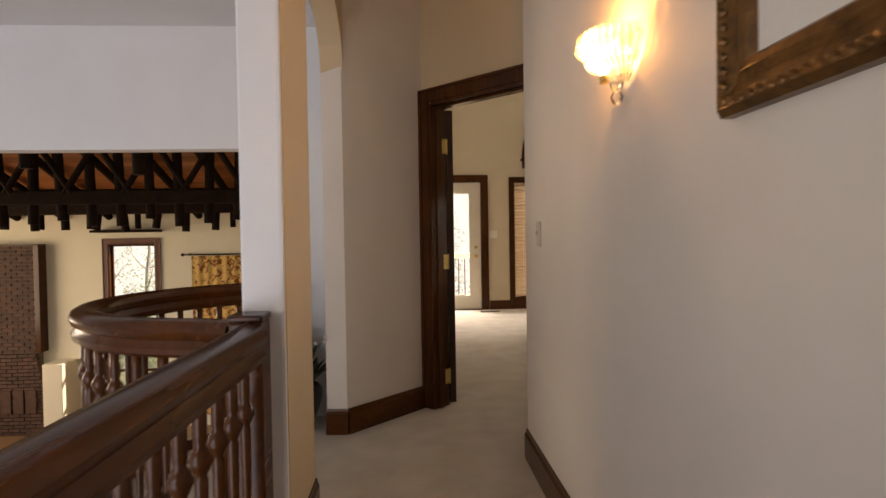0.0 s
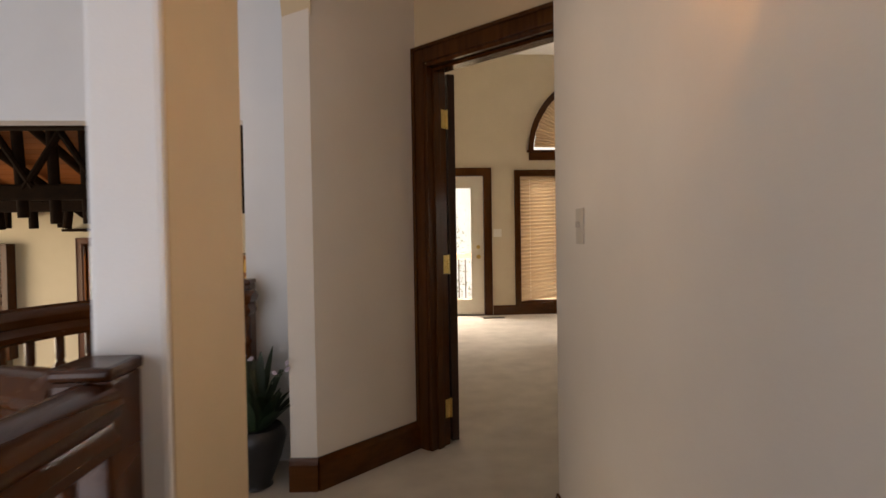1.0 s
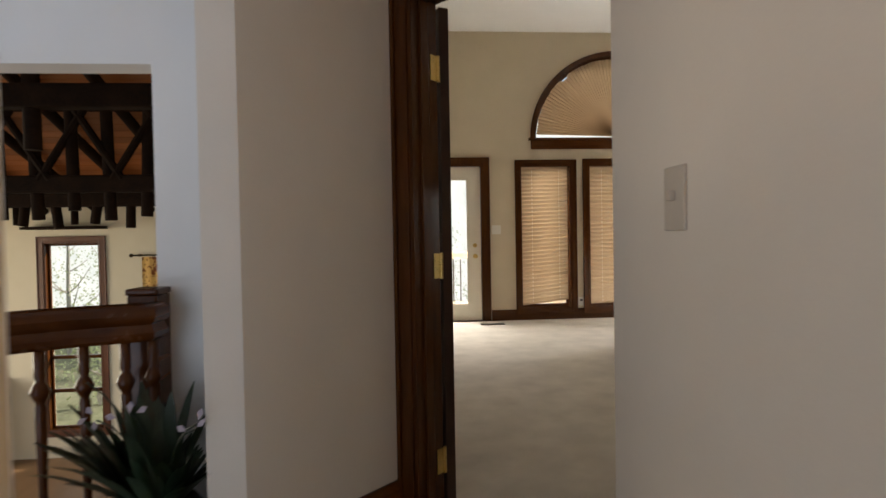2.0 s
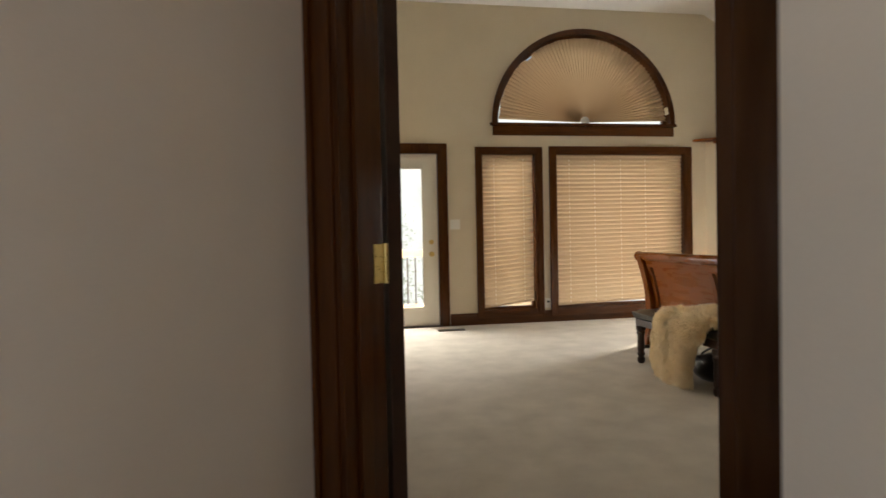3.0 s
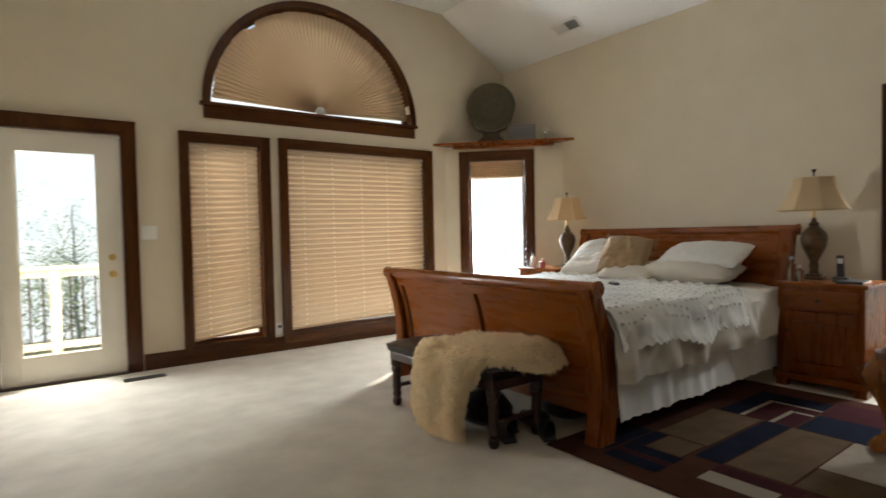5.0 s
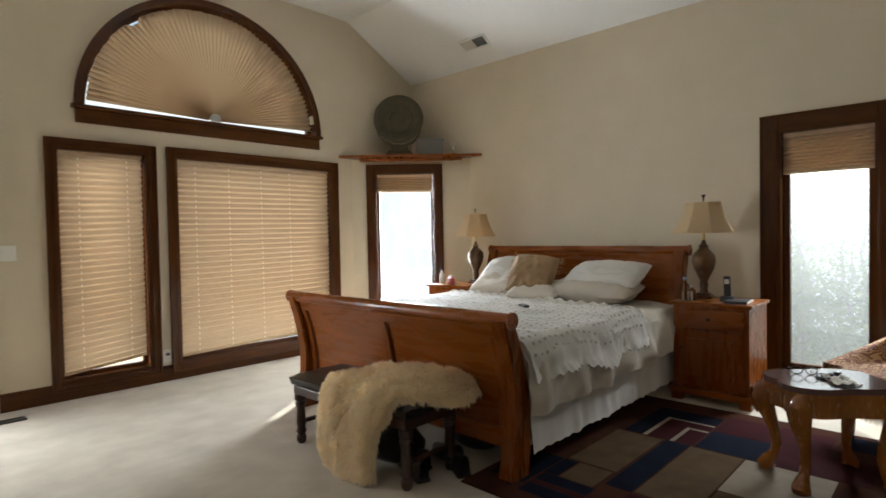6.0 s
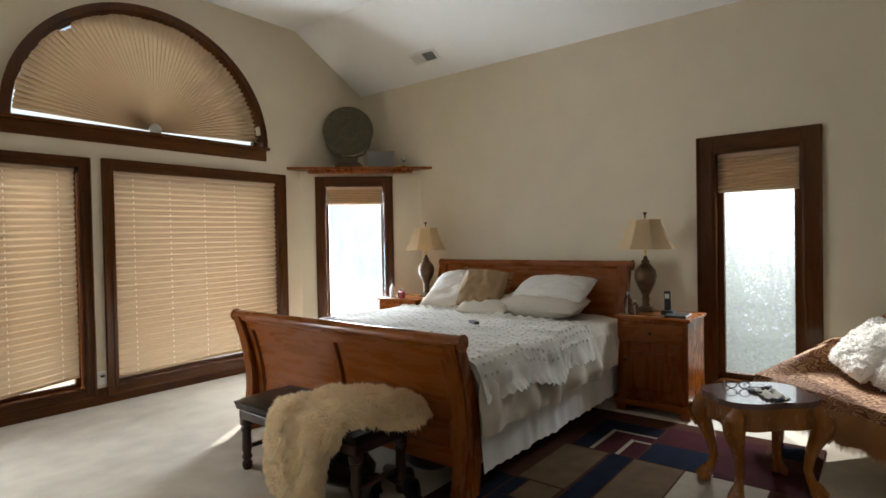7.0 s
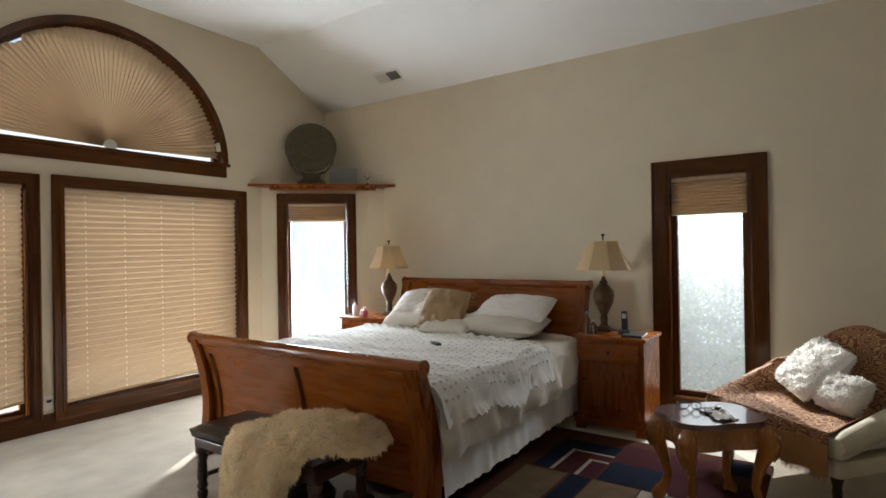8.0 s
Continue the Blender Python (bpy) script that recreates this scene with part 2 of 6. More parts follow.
OLIVE_LEAF = surface("olive_leaf", (0.06, 0.06, 0.02), (0.13, 0.12, 0.045), 0.5, 12, 80, 0.2, island=0.3)
PETAL = surface("pale_petal", (0.30, 0.25, 0.30), (0.45, 0.38, 0.42), 0.6, 12, 80, 0.1)
POT = surface("dark_pot", (0.007, 0.006, 0.0065), (0.017, 0.015, 0.015), 0.4, 8, 60, 0.2)
BRONZE_PLATE = surface("green_bronze", (0.035, 0.033, 0.016), (0.10, 0.075, 0.03), 0.5, 16, 90, 0.4, metal=0.3)
GREY_BOX = surface("grey_card", (0.14, 0.135, 0.125), (0.19, 0.18, 0.165), 0.7, 6, 120, 0.1)
GILT = surface("antique_gilt", (0.024, 0.008, 0.002), (0.25, 0.11, 0.022), 0.35, 14, 90, 0.4, metal=0.5)
PAPER = surface("ivory_paper", (0.62, 0.57, 0.50), (0.70, 0.65, 0.58), 0.8, 2, 80, 0.05)
CANVAS = surface("blue_canvas", (0.05, 0.06, 0.16), (0.20, 0.20, 0.34), 0.7, 3, 90, 0.2)
PAISLEY = paisley("rust_paisley_throw")
THROW_TAN = surface("tan_throw_border", (0.27, 0.12, 0.038), (0.37, 0.18, 0.065), 0.9, 10, 200, 0.4)
SHAG = surface("white_shag", (0.80, 0.78, 0.74), (0.90, 0.88, 0.85), 0.95, 10, 140, 0.5, island=0.08)
LOG = surface("dark_log", (0.007, 0.003, 0.0015), (0.024, 0.011, 0.005), 0.8, 5, 40, 0.4, spec=0.12)
PLANK = surface("cedar_plank", (0.22, 0.07, 0.022), (0.40, 0.15, 0.05), 0.45, 4, 40, 0.2, stretch=(0.1, 1, 1), island=0.25)
BRICK = surface("red_brown_brick", (0.035, 0.016, 0.010), (0.11, 0.052, 0.031), 0.85, 9, 70, 0.5, island=0.3)
MORTAR = surface("mortar", (0.12, 0.10, 0.085), (0.18, 0.155, 0.13), 0.9, 9, 90, 0.4)
CURTAIN_CLOTH = floral("gold_floral_curtain")
WOOD_FLOOR = surface("oak_floor", (0.20, 0.11, 0.05), (0.30, 0.17, 0.08), 0.4, 4, 40, 0.1, stretch=(1, 0.1, 1))
DECK = surface("deck_wood", (0.50, 0.42, 0.30), (0.64, 0.55, 0.42), 0.7, 5, 50, 0.2)
GROUND = surface("leaf_litter", (0.10, 0.12, 0.05), (0.26, 0.26, 0.16), 0.95, 1.2, 9, 0.5)
BARK = surface("pale_bark", (0.34, 0.32, 0.29), (0.50, 0.47, 0.43), 0.9, 8, 60, 0.5)
FOLIAGE = cloth("spring_foliage", (0.30, 0.37, 0.20), (0.46, 0.52, 0.33), 0.55, 3.0)

# ---- mesh helpers ----


def link(name, bm, material, parent=None, smooth=False):
    me = bpy.data.meshes.new(name)
    bm.normal_update()
    bm.to_mesh(me)
    bm.free()
    for mt in material if isinstance(material, (list, tuple)) else [material]:
        me.materials.append(mt)
    if smooth:
        me.polygons.foreach_set("use_smooth", [True] * len(me.polygons))
        me.set_sharp_from_angle(angle=radians(38))
    ob = new(name, me)
    ob.parent = parent
    return ob


def part(name, bm, material, parent, label="", smooth=False):
    return tagged(link(name, bm, material, parent, smooth), label)


def thing(name, m, label, category, group=""):
    ob = new(name)
    ob.empty_display_size = 0.1
    ob.matrix_world = m
    return tagged(ob, label, category, group)


def setting(name, bm, material, label="", smooth=False):
    return tagged(link(name, bm, material, None, smooth), label or name.replace("_", " "), kind="structure")


def B(*boxes, bevel=0.0, bm=None, m=None):
    """Boxes (x0, y0, z0, x1, y1, z1) in one bmesh."""
    bm = bm or bmesh.new()
    for x0, y0, z0, x1, y1, z1 in boxes:
        vs = [bm.verts.new((x, y, z)) for x in (x0, x1) for y in (y0, y1) for z in (z0, z1)]
        fs = [bm.faces.new([vs[i] for i in f]) for f in ((0, 1, 3, 2), (4, 6, 7, 5), (0, 4, 5, 1), (2, 3, 7, 6), (0, 2, 6, 4), (1, 5, 7, 3))]
        if bevel:
            bmesh.ops.bevel(bm, geom=list({e for f in fs for e in f.edges}), offset=bevel, segments=2, affect="EDGES", profile=0.6)
    if m is not None:
        bmesh.ops.transform(bm, matrix=m, verts=bm.verts[:])
    return bm


def prism(points, z0, z1, bm=None):
    """A prism over a plan of points, counter-clockwise."""
    bm = bm or bmesh.new()
    lo, hi = [bm.verts.new((x, y, z0)) for x, y in points], [bm.verts.new((x, y, z1)) for x, y in points]
    bm.faces.new(lo[::-1]), bm.faces.new(hi)
    for i in range(len(points)):
        j = (i + 1) % len(points)
        bm.faces.new((lo[i], lo[j], hi[j], hi[i]))
    return bm


def lathe(profile, n=24, bm=None, at=(0, 0, 0)):
    """A turned body: profile of (radius, height)."""
    bm = bm or bmesh.new()
    rings = []
    for r, z in profile:
        rings.append([bm.verts.new((at[0] + max(r, 0.0004) * math.cos(2 * math.pi * k / n), at[1] + max(r, 0.0004) * math.sin(2 * math.pi * k / n), at[2] + z)) for k in range(n)])
    for a, b in zip(rings, rings[1:]):
        for k in range(n):
            bm.faces.new((a[k], a[(k + 1) % n], b[(k + 1) % n], b[k]))
    bm.faces.new(rings[0][::-1]), bm.faces.new(rings[-1])
    return bm


def sweep(path, section, bm=None, up=Vector((0, 0, 1)), scales=None):
    """A section of (side, up) points carried along a path."""
    bm = bm or bmesh.new()
    path = [Vector(p) for p in path]
    rings = []
    for i, p in enumerate(path):
        d = (path[min(i + 1, len(path) - 1)] - path[max(i - 1, 0)]).normalized()
        side = d.cross(up)
        side = side.normalized() if side.length > 1e-4 else Vector((1, 0, 0))
        top = side.cross(d)
        k = scales[i] if scales else 1.0
        rings.append([bm.verts.new(p + side * (u * k) + top * (v * k)) for u, v in section])
    n = len(section)
    for a, b in zip(rings, rings[1:]):
        for k in range(n):
            bm.faces.new((a[k], b[k], b[(k + 1) % n], a[(k + 1) % n]))
    bm.faces.new(rings[0]), bm.faces.new(rings[-1][::-1])
    return bm


def disc_section(r, n=10):
    return [(r * math.cos(-2 * math.pi * k / n), r * math.sin(-2 * math.pi * k / n)) for k in range(n)]


def rod(a, b, r, n=10, bm=None):
    up = Vector((0, 0, 1)) if abs((Vector(b) - Vector(a)).normalized().z) < 0.95 else Vector((0, 1, 0))
    return sweep([a, b], disc_section(r, n), bm, up)


def grid(nu, nv, fn, bm=None):
    """A sheet of nu by nv cells; fn(u, v) gives the place, u and v from 0 to 1."""
    bm = bm or bmesh.new()
    vs = [[bm.verts.new(fn(i / nu, j / nv)) for j in range(nv + 1)] for i in range(nu + 1)]
    for i in range(nu):
        for j in range(nv):
            bm.faces.new((vs[i][j], vs[i + 1][j], vs[i + 1][j + 1], vs[i][j + 1]))
    return bm


def thicken(bm, t):
    bmesh.ops.recalc_face_normals(bm, faces=bm.faces[:])
    bmesh.ops.solidify(bm, geom=bm.faces[:], thickness=t)
    return bm


def N(x, y, z=0.0, s=1.0):
    return noise.noise((x * s, y * s, z * s))


def pierced(u0, u1, z0, z1, t, holes, bm=None):
    """A wall along x from u0 to u1, t thick towards +y, with holes (u0, z0, u1, z1) right through it."""
    us = sorted({u0, u1, *[h[0] for h in holes], *[h[2] for h in holes]})
    zs = sorted({z0, z1, *[h[1] for h in holes], *[h[3] for h in holes]})
    boxes = []
    for a, b in zip(us, us[1:]):
        for c, d in zip(zs, zs[1:]):
            if not any(h[0] < (a + b) / 2 < h[2] and h[1] < (c + d) / 2 < h[3] for h in holes):
                boxes.append((a, 0, c, b, t, d))
    return B(*boxes, bm=bm)


def placed(bm, m):
    bmesh.ops.transform(bm, matrix=m, verts=bm.verts[:])
    return bm

# ---- large structure ----
R45 = Matrix.Rotation(radians(-45), 4, "Z")
M_NORTH = Matrix.Translation((0, NORTH, 0))
M_EAST = Matrix.Translation((EAST, 0, 0)) @ Matrix.Rotation(radians(-90), 4, "Z")      # local x runs along -y
M_CORNER = Matrix.Translation((4.697, NORTH, 0)) @ R45                                # chamfered corner wall
M_DOOR = Matrix.Translation((-0.05, 4.55, 0)) @ R45                                   # wall with the bedroom door
M_FAR = Matrix.Translation((0, FAR, 0))


def circle_points(cx, cy, r, a0, a1, n):
    return [(cx + r * math.cos(radians(a0 + (a1 - a0) * k / n)), cy + r * math.sin(radians(a0 + (a1 - a0) * k / n))) for k in range(n + 1)]


BALC = (-0.47, 3.18)
floor_plan = [(-0.41, -1.5), (0.80, -1.5), (0.80, SOUTH), (EAST, SOUTH), (EAST, NORTH), (WEST, NORTH), (WEST, 4.15), (-0.55, 4.15)] + circle_points(*BALC, 0.93, 96, 272, 26)
setting("floor", prism(floor_plan, -0.28, 0.0), CARPET, "cream wall-to-wall carpet, slightly trodden")

wall_holes = [(0.40, -0.3, 1.30, 2.04), (1.80, 0.15, 2.47, 2.02), (2.715, 0.15, 4.40, 2.02), (3.10 - 1.123, 2.38, 3.10 + 1.123, 3.47), (4.70, -0.31, EAST + 0.19, 2.165)]
bm = pierced(WEST - 0.15, EAST + 0.18, -0.3, CEIL + 0.1, 0.18, wall_holes)
ARCH = (3.10, 2.38, 1.09)
OVAL = 1.03          # the half-round is a little wider than high
for k in range(36):
    a, b = -1 + k / 18, -1 + (k + 1) / 18
    za, zb = [ARCH[1] + ARCH[2] * math.sqrt(max(0, 1 - q * q)) for q in (a, b)]
    xa, xb = ARCH[0] + a * ARCH[2] * OVAL, ARCH[0] + b * ARCH[2] * OVAL
    top = 3.47
    vs = [bm.verts.new(p) for y in (0, 0.18) for p in ((xa, y, min(za, top)), (xb, y, min(zb, top)), (xb, y, top + 0.001), (xa, y, top + 0.001))]
    for f in ((0, 1, 2, 3), (7, 6, 5, 4), (0, 4, 5, 1), (3, 2, 6, 7)):
        bm.faces.new([vs[i] for i in f])
setting("wall_north", placed(bm, M_NORTH), WALL_BED, "tan painted bedroom wall with windows and a patio door")
bm = pierced(-NORTH, -SOUTH + 0.15, -0.3, CEIL + 0.1, 0.18, [(-5.06, 0.15, -4.455, 2.02), (-NORTH - 0.01, -0.31, -8.235, 2.165)])
setting("wall_east", placed(bm, M_EAST), WALL_BED, "tan painted bedroom wall behind the bed")
# the corner block under the plate shelf
bm = pierced(0, 1.39, -0.3, 2.165, 0.16, [(0.27, 0.15, 0.96, 2.00)])
setting("wall_corner", placed(bm, M_CORNER), WALL_BED, "tan chamfered corner wall around a window")
setting("wall_south", B((0.88, SOUTH - 0.15, -0.3, EAST + 0.18, SOUTH, CEIL + 0.1)), WALL_BED)
setting("wall_west", B((WEST - 0.15, 4.27, -0.3, WEST, NORTH, CEIL + 0.1)), WALL_BED, "tan painted bedroom wall beside the dresser")
bm = pierced(-0.22, 1.50, -0.3, CEIL + 0.1, 0.12, [(0.487, -0.31, 1.326, 2.04)])
setting("wall_door", placed(bm, M_DOOR), WARM_LIT_HALL, "diagonal wall with the bedroom doorway, warm lamp light in its tan")
setting("wall_hall_east", prism([(HALL_E, -1.5), (0.88, -1.5), (0.88, 3.36), (1.0, 3.48), (0.95, 3.55), (HALL_E, 3.34)], -0.3, CEIL + 0.1), WALL_HALL, "beige hall wall with a sconce")
setting("wall_diagonal", prism([(-0.36, 3.80), (-0.24, 3.79), (0.235, 4.265), (0.135, 4.365), (-0.36, 3.95)], -0.3, CEIL + 0.1), WALL_HALL, "beige diagonal wall between arch and door")
# white body and tan sheet put the pillar's cool and lamp-lit sides into colour
setting("wall_pillar", B((-0.41, 2.36, -0.3, HALL_W, 2.85, 2.9), bevel=0.012), WALL_ALCOVE, "white wall pillar beside the railing")
setting("wall_pillar_warm_sheet", B((HALL_W, 2.374, -0.3, HALL_W + 0.003, 2.836, 2.9)), WARM_LIT_HALL, "thin tan sheet on the wall pillar, warm lamp light in its colour")
bm = bmesh.new()
n = 24
for k in range(n):
    q = [-1 + 2 * (k + j) / n for j in (0, 1)]
    ys, zs = [3.325 + 0.475 * c for c in q], [2.12 + 0.37 * math.sqrt(max(0, 1 - c * c)) for c in q]
    xs = [(-0.41 + 0.05 * (c + 1) / 2, HALL_W + 0.04 * (c + 1) / 2) for c in q]
    vs = [bm.verts.new(p) for i in (0, 1) for p in ((xs[i][0], ys[i], zs[i]), (xs[i][1], ys[i], zs[i]), (xs[i][1], ys[i], 2.9), (xs[i][0], ys[i], 2.9))]
    for f in ((0, 4, 5, 1), (1, 5, 6, 2), (2, 6, 7, 3), (3, 7, 4, 0)):
        bm.faces.new([vs[i] for i in f])
setting("arch", bm, WARM_LIT_HALL, "plastered arch between hall and balcony, warm lamp light in its tan")
setting("wall_hall_south", B((-0.41, -1.62, -0.3, 0.88, -1.5, 2.9)), WALL_HALL)
setting("ceiling_hall", B((HALL_W - 0.14, -1.5, 2.78, HALL_E, 4.3, 2.86)), WHITE, "white hall ceiling")
# bedroom ceiling, flat with a sloped side
bm = bmesh.new()
for pts in ([(WEST, CEIL), (RIDGE_X, CEIL), (RIDGE_X, CEIL + 0.1), (WEST, CEIL + 0.1)], [(RIDGE_X, CEIL), (EAST, EAVE), (EAST, EAVE + 0.7), (RIDGE_X, CEIL + 0.1)]):
    lo, hi = [bm.verts.new((x, SOUTH, z)) for x, z in pts], [bm.verts.new((x, NORTH, z)) for x, z in pts]
    bm.faces.new(lo), bm.faces.new(hi[::-1])
    for i in range(4):
        bm.faces.new((lo[i], hi[i], hi[(i + 1) % 4], lo[(i + 1) % 4]))
setting("ceiling_bedroom", bm, WHITE, "white vaulted ceiling with one sloped side")

# balcony, stair void and great room
bm = pierced(-4.6, WEST, LOW, 5.3, 0.12, [(-4.2, LOW - 0.1, -0.64, 1.74)])
setting("wall_balcony", placed(bm, Matrix.Translation((0, 4.15, 0))), WALL_ALCOVE, "white wall with a wide opening to the great room")
setting("ceiling_balcony", B((-4.6, -1.5, 2.52, -0.415, 4.148, 2.6)), WALL_ALCOVE, "pale ceiling over the balcony")
# opening out of view, added for the south fill lamp
bm = pierced(-4.6, -0.41, LOW, 2.6, 0.12, [(-4.3, -2.0, -0.8, 1.9)])
setting("wall_void_south", placed(bm, Matrix.Translation((0, -1.62, 0))), WALL_ALCOVE)
setting("wall_void_west", B((-4.72, -1.6, LOW, -4.6, 4.2, 2.6)), WALL_ALCOVE)
setting("wall_void_east", B((-0.40, -1.5, LOW, -0.36, 4.2, -0.29)), WALL_ALCOVE)
setting("floor_great_room", B((-10.2, -1.6, LOW - 0.2, -0.2, FAR + 0.2, LOW)), WOOD_FLOOR, "oak floor of the great room below")
WIN_FAR = (-6.06, -2.2, -5.13, 1.12)
bm = pierced(-10.2, -0.2, LOW, 2.2, 0.2, [WIN_FAR])
setting("wall_far", placed(bm, M_FAR), WALL_GREAT, "cream great room wall with a tall window")
# unseen opening, made to let the west fill lamp in
bm = pierced(-FAR, -4.27, LOW, 5.3, 0.15, [(-11.6, -2.0, -5.2, 1.7)])
setting("wall_great_west", placed(bm, Matrix.Translation((-10.05, 0, 0)) @ Matrix.Rotation(radians(90), 4, "Z") @ Matrix.Diagonal((-1, 1, 1, 1))), WALL_GREAT)
setting("wall_great_east", B((-0.5, 4.27, LOW, -0.351, FAR, 5.3)), WALL_GREAT)
# plank roof with gaps between the boards
bm = bmesh.new()
y0, z0, y1, z1 = FAR + 0.1, 1.72, 4.2, 5.0
count = 56
for k in range(count):
    a, b = k / count, (k + 1) / count - 0.0012
    ya, yb, za, zb = y0 + (y1 - y0) * a, y0 + (y1 - y0) * b, z0 + (z1 - z0) * a, z0 + (z1 - z0) * b
    vs = [bm.verts.new(p) for x in (-10.1, -0.3) for p in ((x, ya, za), (x, yb, zb), (x, yb, zb + 0.04), (x, ya, za + 0.04))]
    for f in ((0, 1, 2, 3), (7, 6, 5, 4), (0, 4, 5, 1), (1, 5, 6, 2), (2, 6, 7, 3), (3, 7, 4, 0)):
        bm.faces.new([vs[i] for i in f])
setting("ceiling_great_room", bm, PLANK, "sloped cedar plank ceiling of the great room")
setting("roof_great_room", B((-10.2, 4.0, 5.12, -0.2, FAR + 0.3, 5.2)), LOG)


def baseboard(p, q, h=0.15, t=0.018):
    """A skirting board from p to q, standing to the left of that way."""
    p, q = Vector((*p, 0)), Vector((*q, 0))
    d = (q - p).normalized()
    left = Vector((-d.y, d.x, 0))
    sec = [(0, 0), (t, 0), (t, h - 0.03), (t * 0.6, h - 0.012), (t * 0.5, h), (0, h)]
    bm = bmesh.new()
    rings = [[bm.verts.new(w + left * s + Vector((0, 0, z))) for s, z in sec] for w in (p, q)]
    for k in range(6):
        bm.faces.new((rings[0][k], rings[1][k], rings[1][(k + 1) % 6], rings[0][(k + 1) % 6]))
    bm.faces.new(rings[0][::-1]), bm.faces.new(rings[1])
    bmesh.ops.recalc_face_normals(bm, faces=bm.faces[:])
    return setting("baseboard", bm, TRIM_H, "dark-stained wooden baseboard along the carpet")


baseboard((0.74, -1.4), (0.74, 3.345))
baseboard((0.742, 3.335), (0.925, 3.52))
baseboard((0.235, 4.265), (-0.238, 3.792))
baseboard((-0.235, 3.79), (-0.365, 3.80))
baseboard((HALL_W, 2.85), (HALL_W, 2.36))
baseboard((4.697, NORTH), (1.40, NORTH), 0.14)
baseboard((0.30, NORTH), (WEST, NORTH), 0.14)
baseboard((WEST, NORTH), (WEST, 4.9), 0.14)
baseboard((EAST, 1.3), (EAST, 8.22), 0.14)
baseboard((5.68, 8.23), (4.70, 9.21), 0.14)

# ---- windows and doors ----


def ring(u0, z0, u1, z1, w, v0, v1, bottom=True):
    """Four boards round an opening, butted."""
    out = [(u0 - w, v0, z0 - (w if bottom else 0), u0, v1, z1 + w), (u1, v0, z0 - (w if bottom else 0), u1 + w, v1, z1 + w), (u0, v0, z1, u1, v1, z1 + w)]
    if bottom:
        out.append((u0, v0, z0 - w, u1, v1, z0))
    return out


def window(name, m, u0, z0, u1, z1, cas=0.09, label="dark-stained wooden window with a single pane", sash=0.035, wood=TRIM):
    """Casing, inner frame, sill and pane of a window; local x along the wall, y outwards."""
    w = tagged(new(name), label, kind="structure")
    w.matrix_world = m
    level = TRIM_H if wood is TRIM else wood
    steps = [ring(u0, z0, u1, z1, cas, -0.022, -0.0005), ring(u0 - cas + 0.018, z0 - cas + 0.018, u1 + cas - 0.018, z1 + cas - 0.018, 0.018, -0.036, -0.0225), ring(u0 - 0.012, z0 - 0.012, u1 + 0.012, z1 + 0.012, 0.014, -0.029, -0.0225)]
    for k in range(4):
        c = bmesh.new()
        for boards in steps:
            B(boards[k], bevel=0.005, bm=c)
        part("casing_board", c, wood if k < 2 else level, w)
    part("jamb_lining", B(*ring(u0 + 0.012, z0 + 0.012, u1 - 0.012, z1 - 0.012, 0.0118, -0.012, 0.17)), TRIM, w)
    s = bmesh.new()
    for b in ring(u0 + 0.012 + sash, z0 + 0.012 + sash, u1 - 0.012 - sash, z1 - 0.012 - sash, sash - 0.0005, 0.075, 0.12):
        B(b, bevel=0.004, bm=s)
    part("window_frame", s, TRIM, w)
    p = part("pane", B((u0 + 0.012 + sash, 0.094, z0 + 0.012 + sash, u1 - 0.012 - sash, 0.098, z1 - 0.012 - sash)), PANE, w)
    p.visible_shadow = False
    return w


def pleated_shade(m, u0, u1, z0, z1, v=0.045, pitch=0.053, sag=0.0, hole_dashes=(), label="", bunch=0):
    """A pleated fabric shade with head rail, bottom rail and painted light dashes."""
    sh = thing("pleated_shade", m, label, "window shade", "pleated shades")
    part("head_rail", B((u0, v - 0.02, z1 - 0.03, u1, v + 0.022, z1), bevel=0.003), BLIND, sh)
    rows = max(4, round((z1 - z0) / pitch))
    c = bmesh.new()
    prev = None
    for k in range(2 * rows + 1):
        flat = 1.0 if bunch else min(1.0, 0.35 + 2.6 * (1 - k / (2 * rows)))
        f = (k + (0.35 if k % 2 else 0)) / (2 * rows)
        line = []
        for j in range(9):
            u = u0 + (u1 - u0) * j / 8
            z = z1 - 0.03 - (z1 - 0.03 - z0 - 0.02 - sag * (j / 8)) * f
            line.append(c.verts.new((u, v + (-0.016 if k % 2 else 0.016) * flat, z)))
        if prev:
            for j in range(8):
                c.faces.new((prev[j], line[j], line[j + 1], prev[j + 1]))
        prev = line
    part("fabric", c, BLIND, sh)
    if bunch:
        for k in range(bunch):
            stack = grid(2, 24, lambda u, w: (u0 + 0.004 + (u1 - u0 - 0.008) * u, v + 0.020 + 0.006 * k + 0.002 * math.sin(w * 70 + k), z0 + 0.02 + (z1 - z0 - 0.055) * w))
            part("folded_fabric", stack, BLIND, sh)
    b = B((u0, v - 0.014, 0, u1, v + 0.014, 0.02), bevel=0.003)
    for q in b.verts:
        q.co.z += z0 + sag * (q.co.x - u0) / (u1 - u0)
    part("bottom_rail", b, BLIND, sh)
    # pale dashes paint the light that leaks through the holes in the pleats
    for u in hole_dashes:
        cd = bmesh.new()
        for k in range(rows):
            z = z1 - 0.03 - (z1 - 0.05 - z0 - sag * (u - u0) / (u1 - u0)) * (2 * k + 1.35) / (2 * rows)
            B((u - 0.004, v - 0.0195, z - 0.009, u + 0.004, v - 0.0175, z + 0.012), bm=cd)
        tagged(part("cord", cd, HOLE_GLOW, sh), kind="stuff")
    return sh


window("window_1", M_NORTH, 1.80, 0.15, 2.47, 2.02, 0.075)
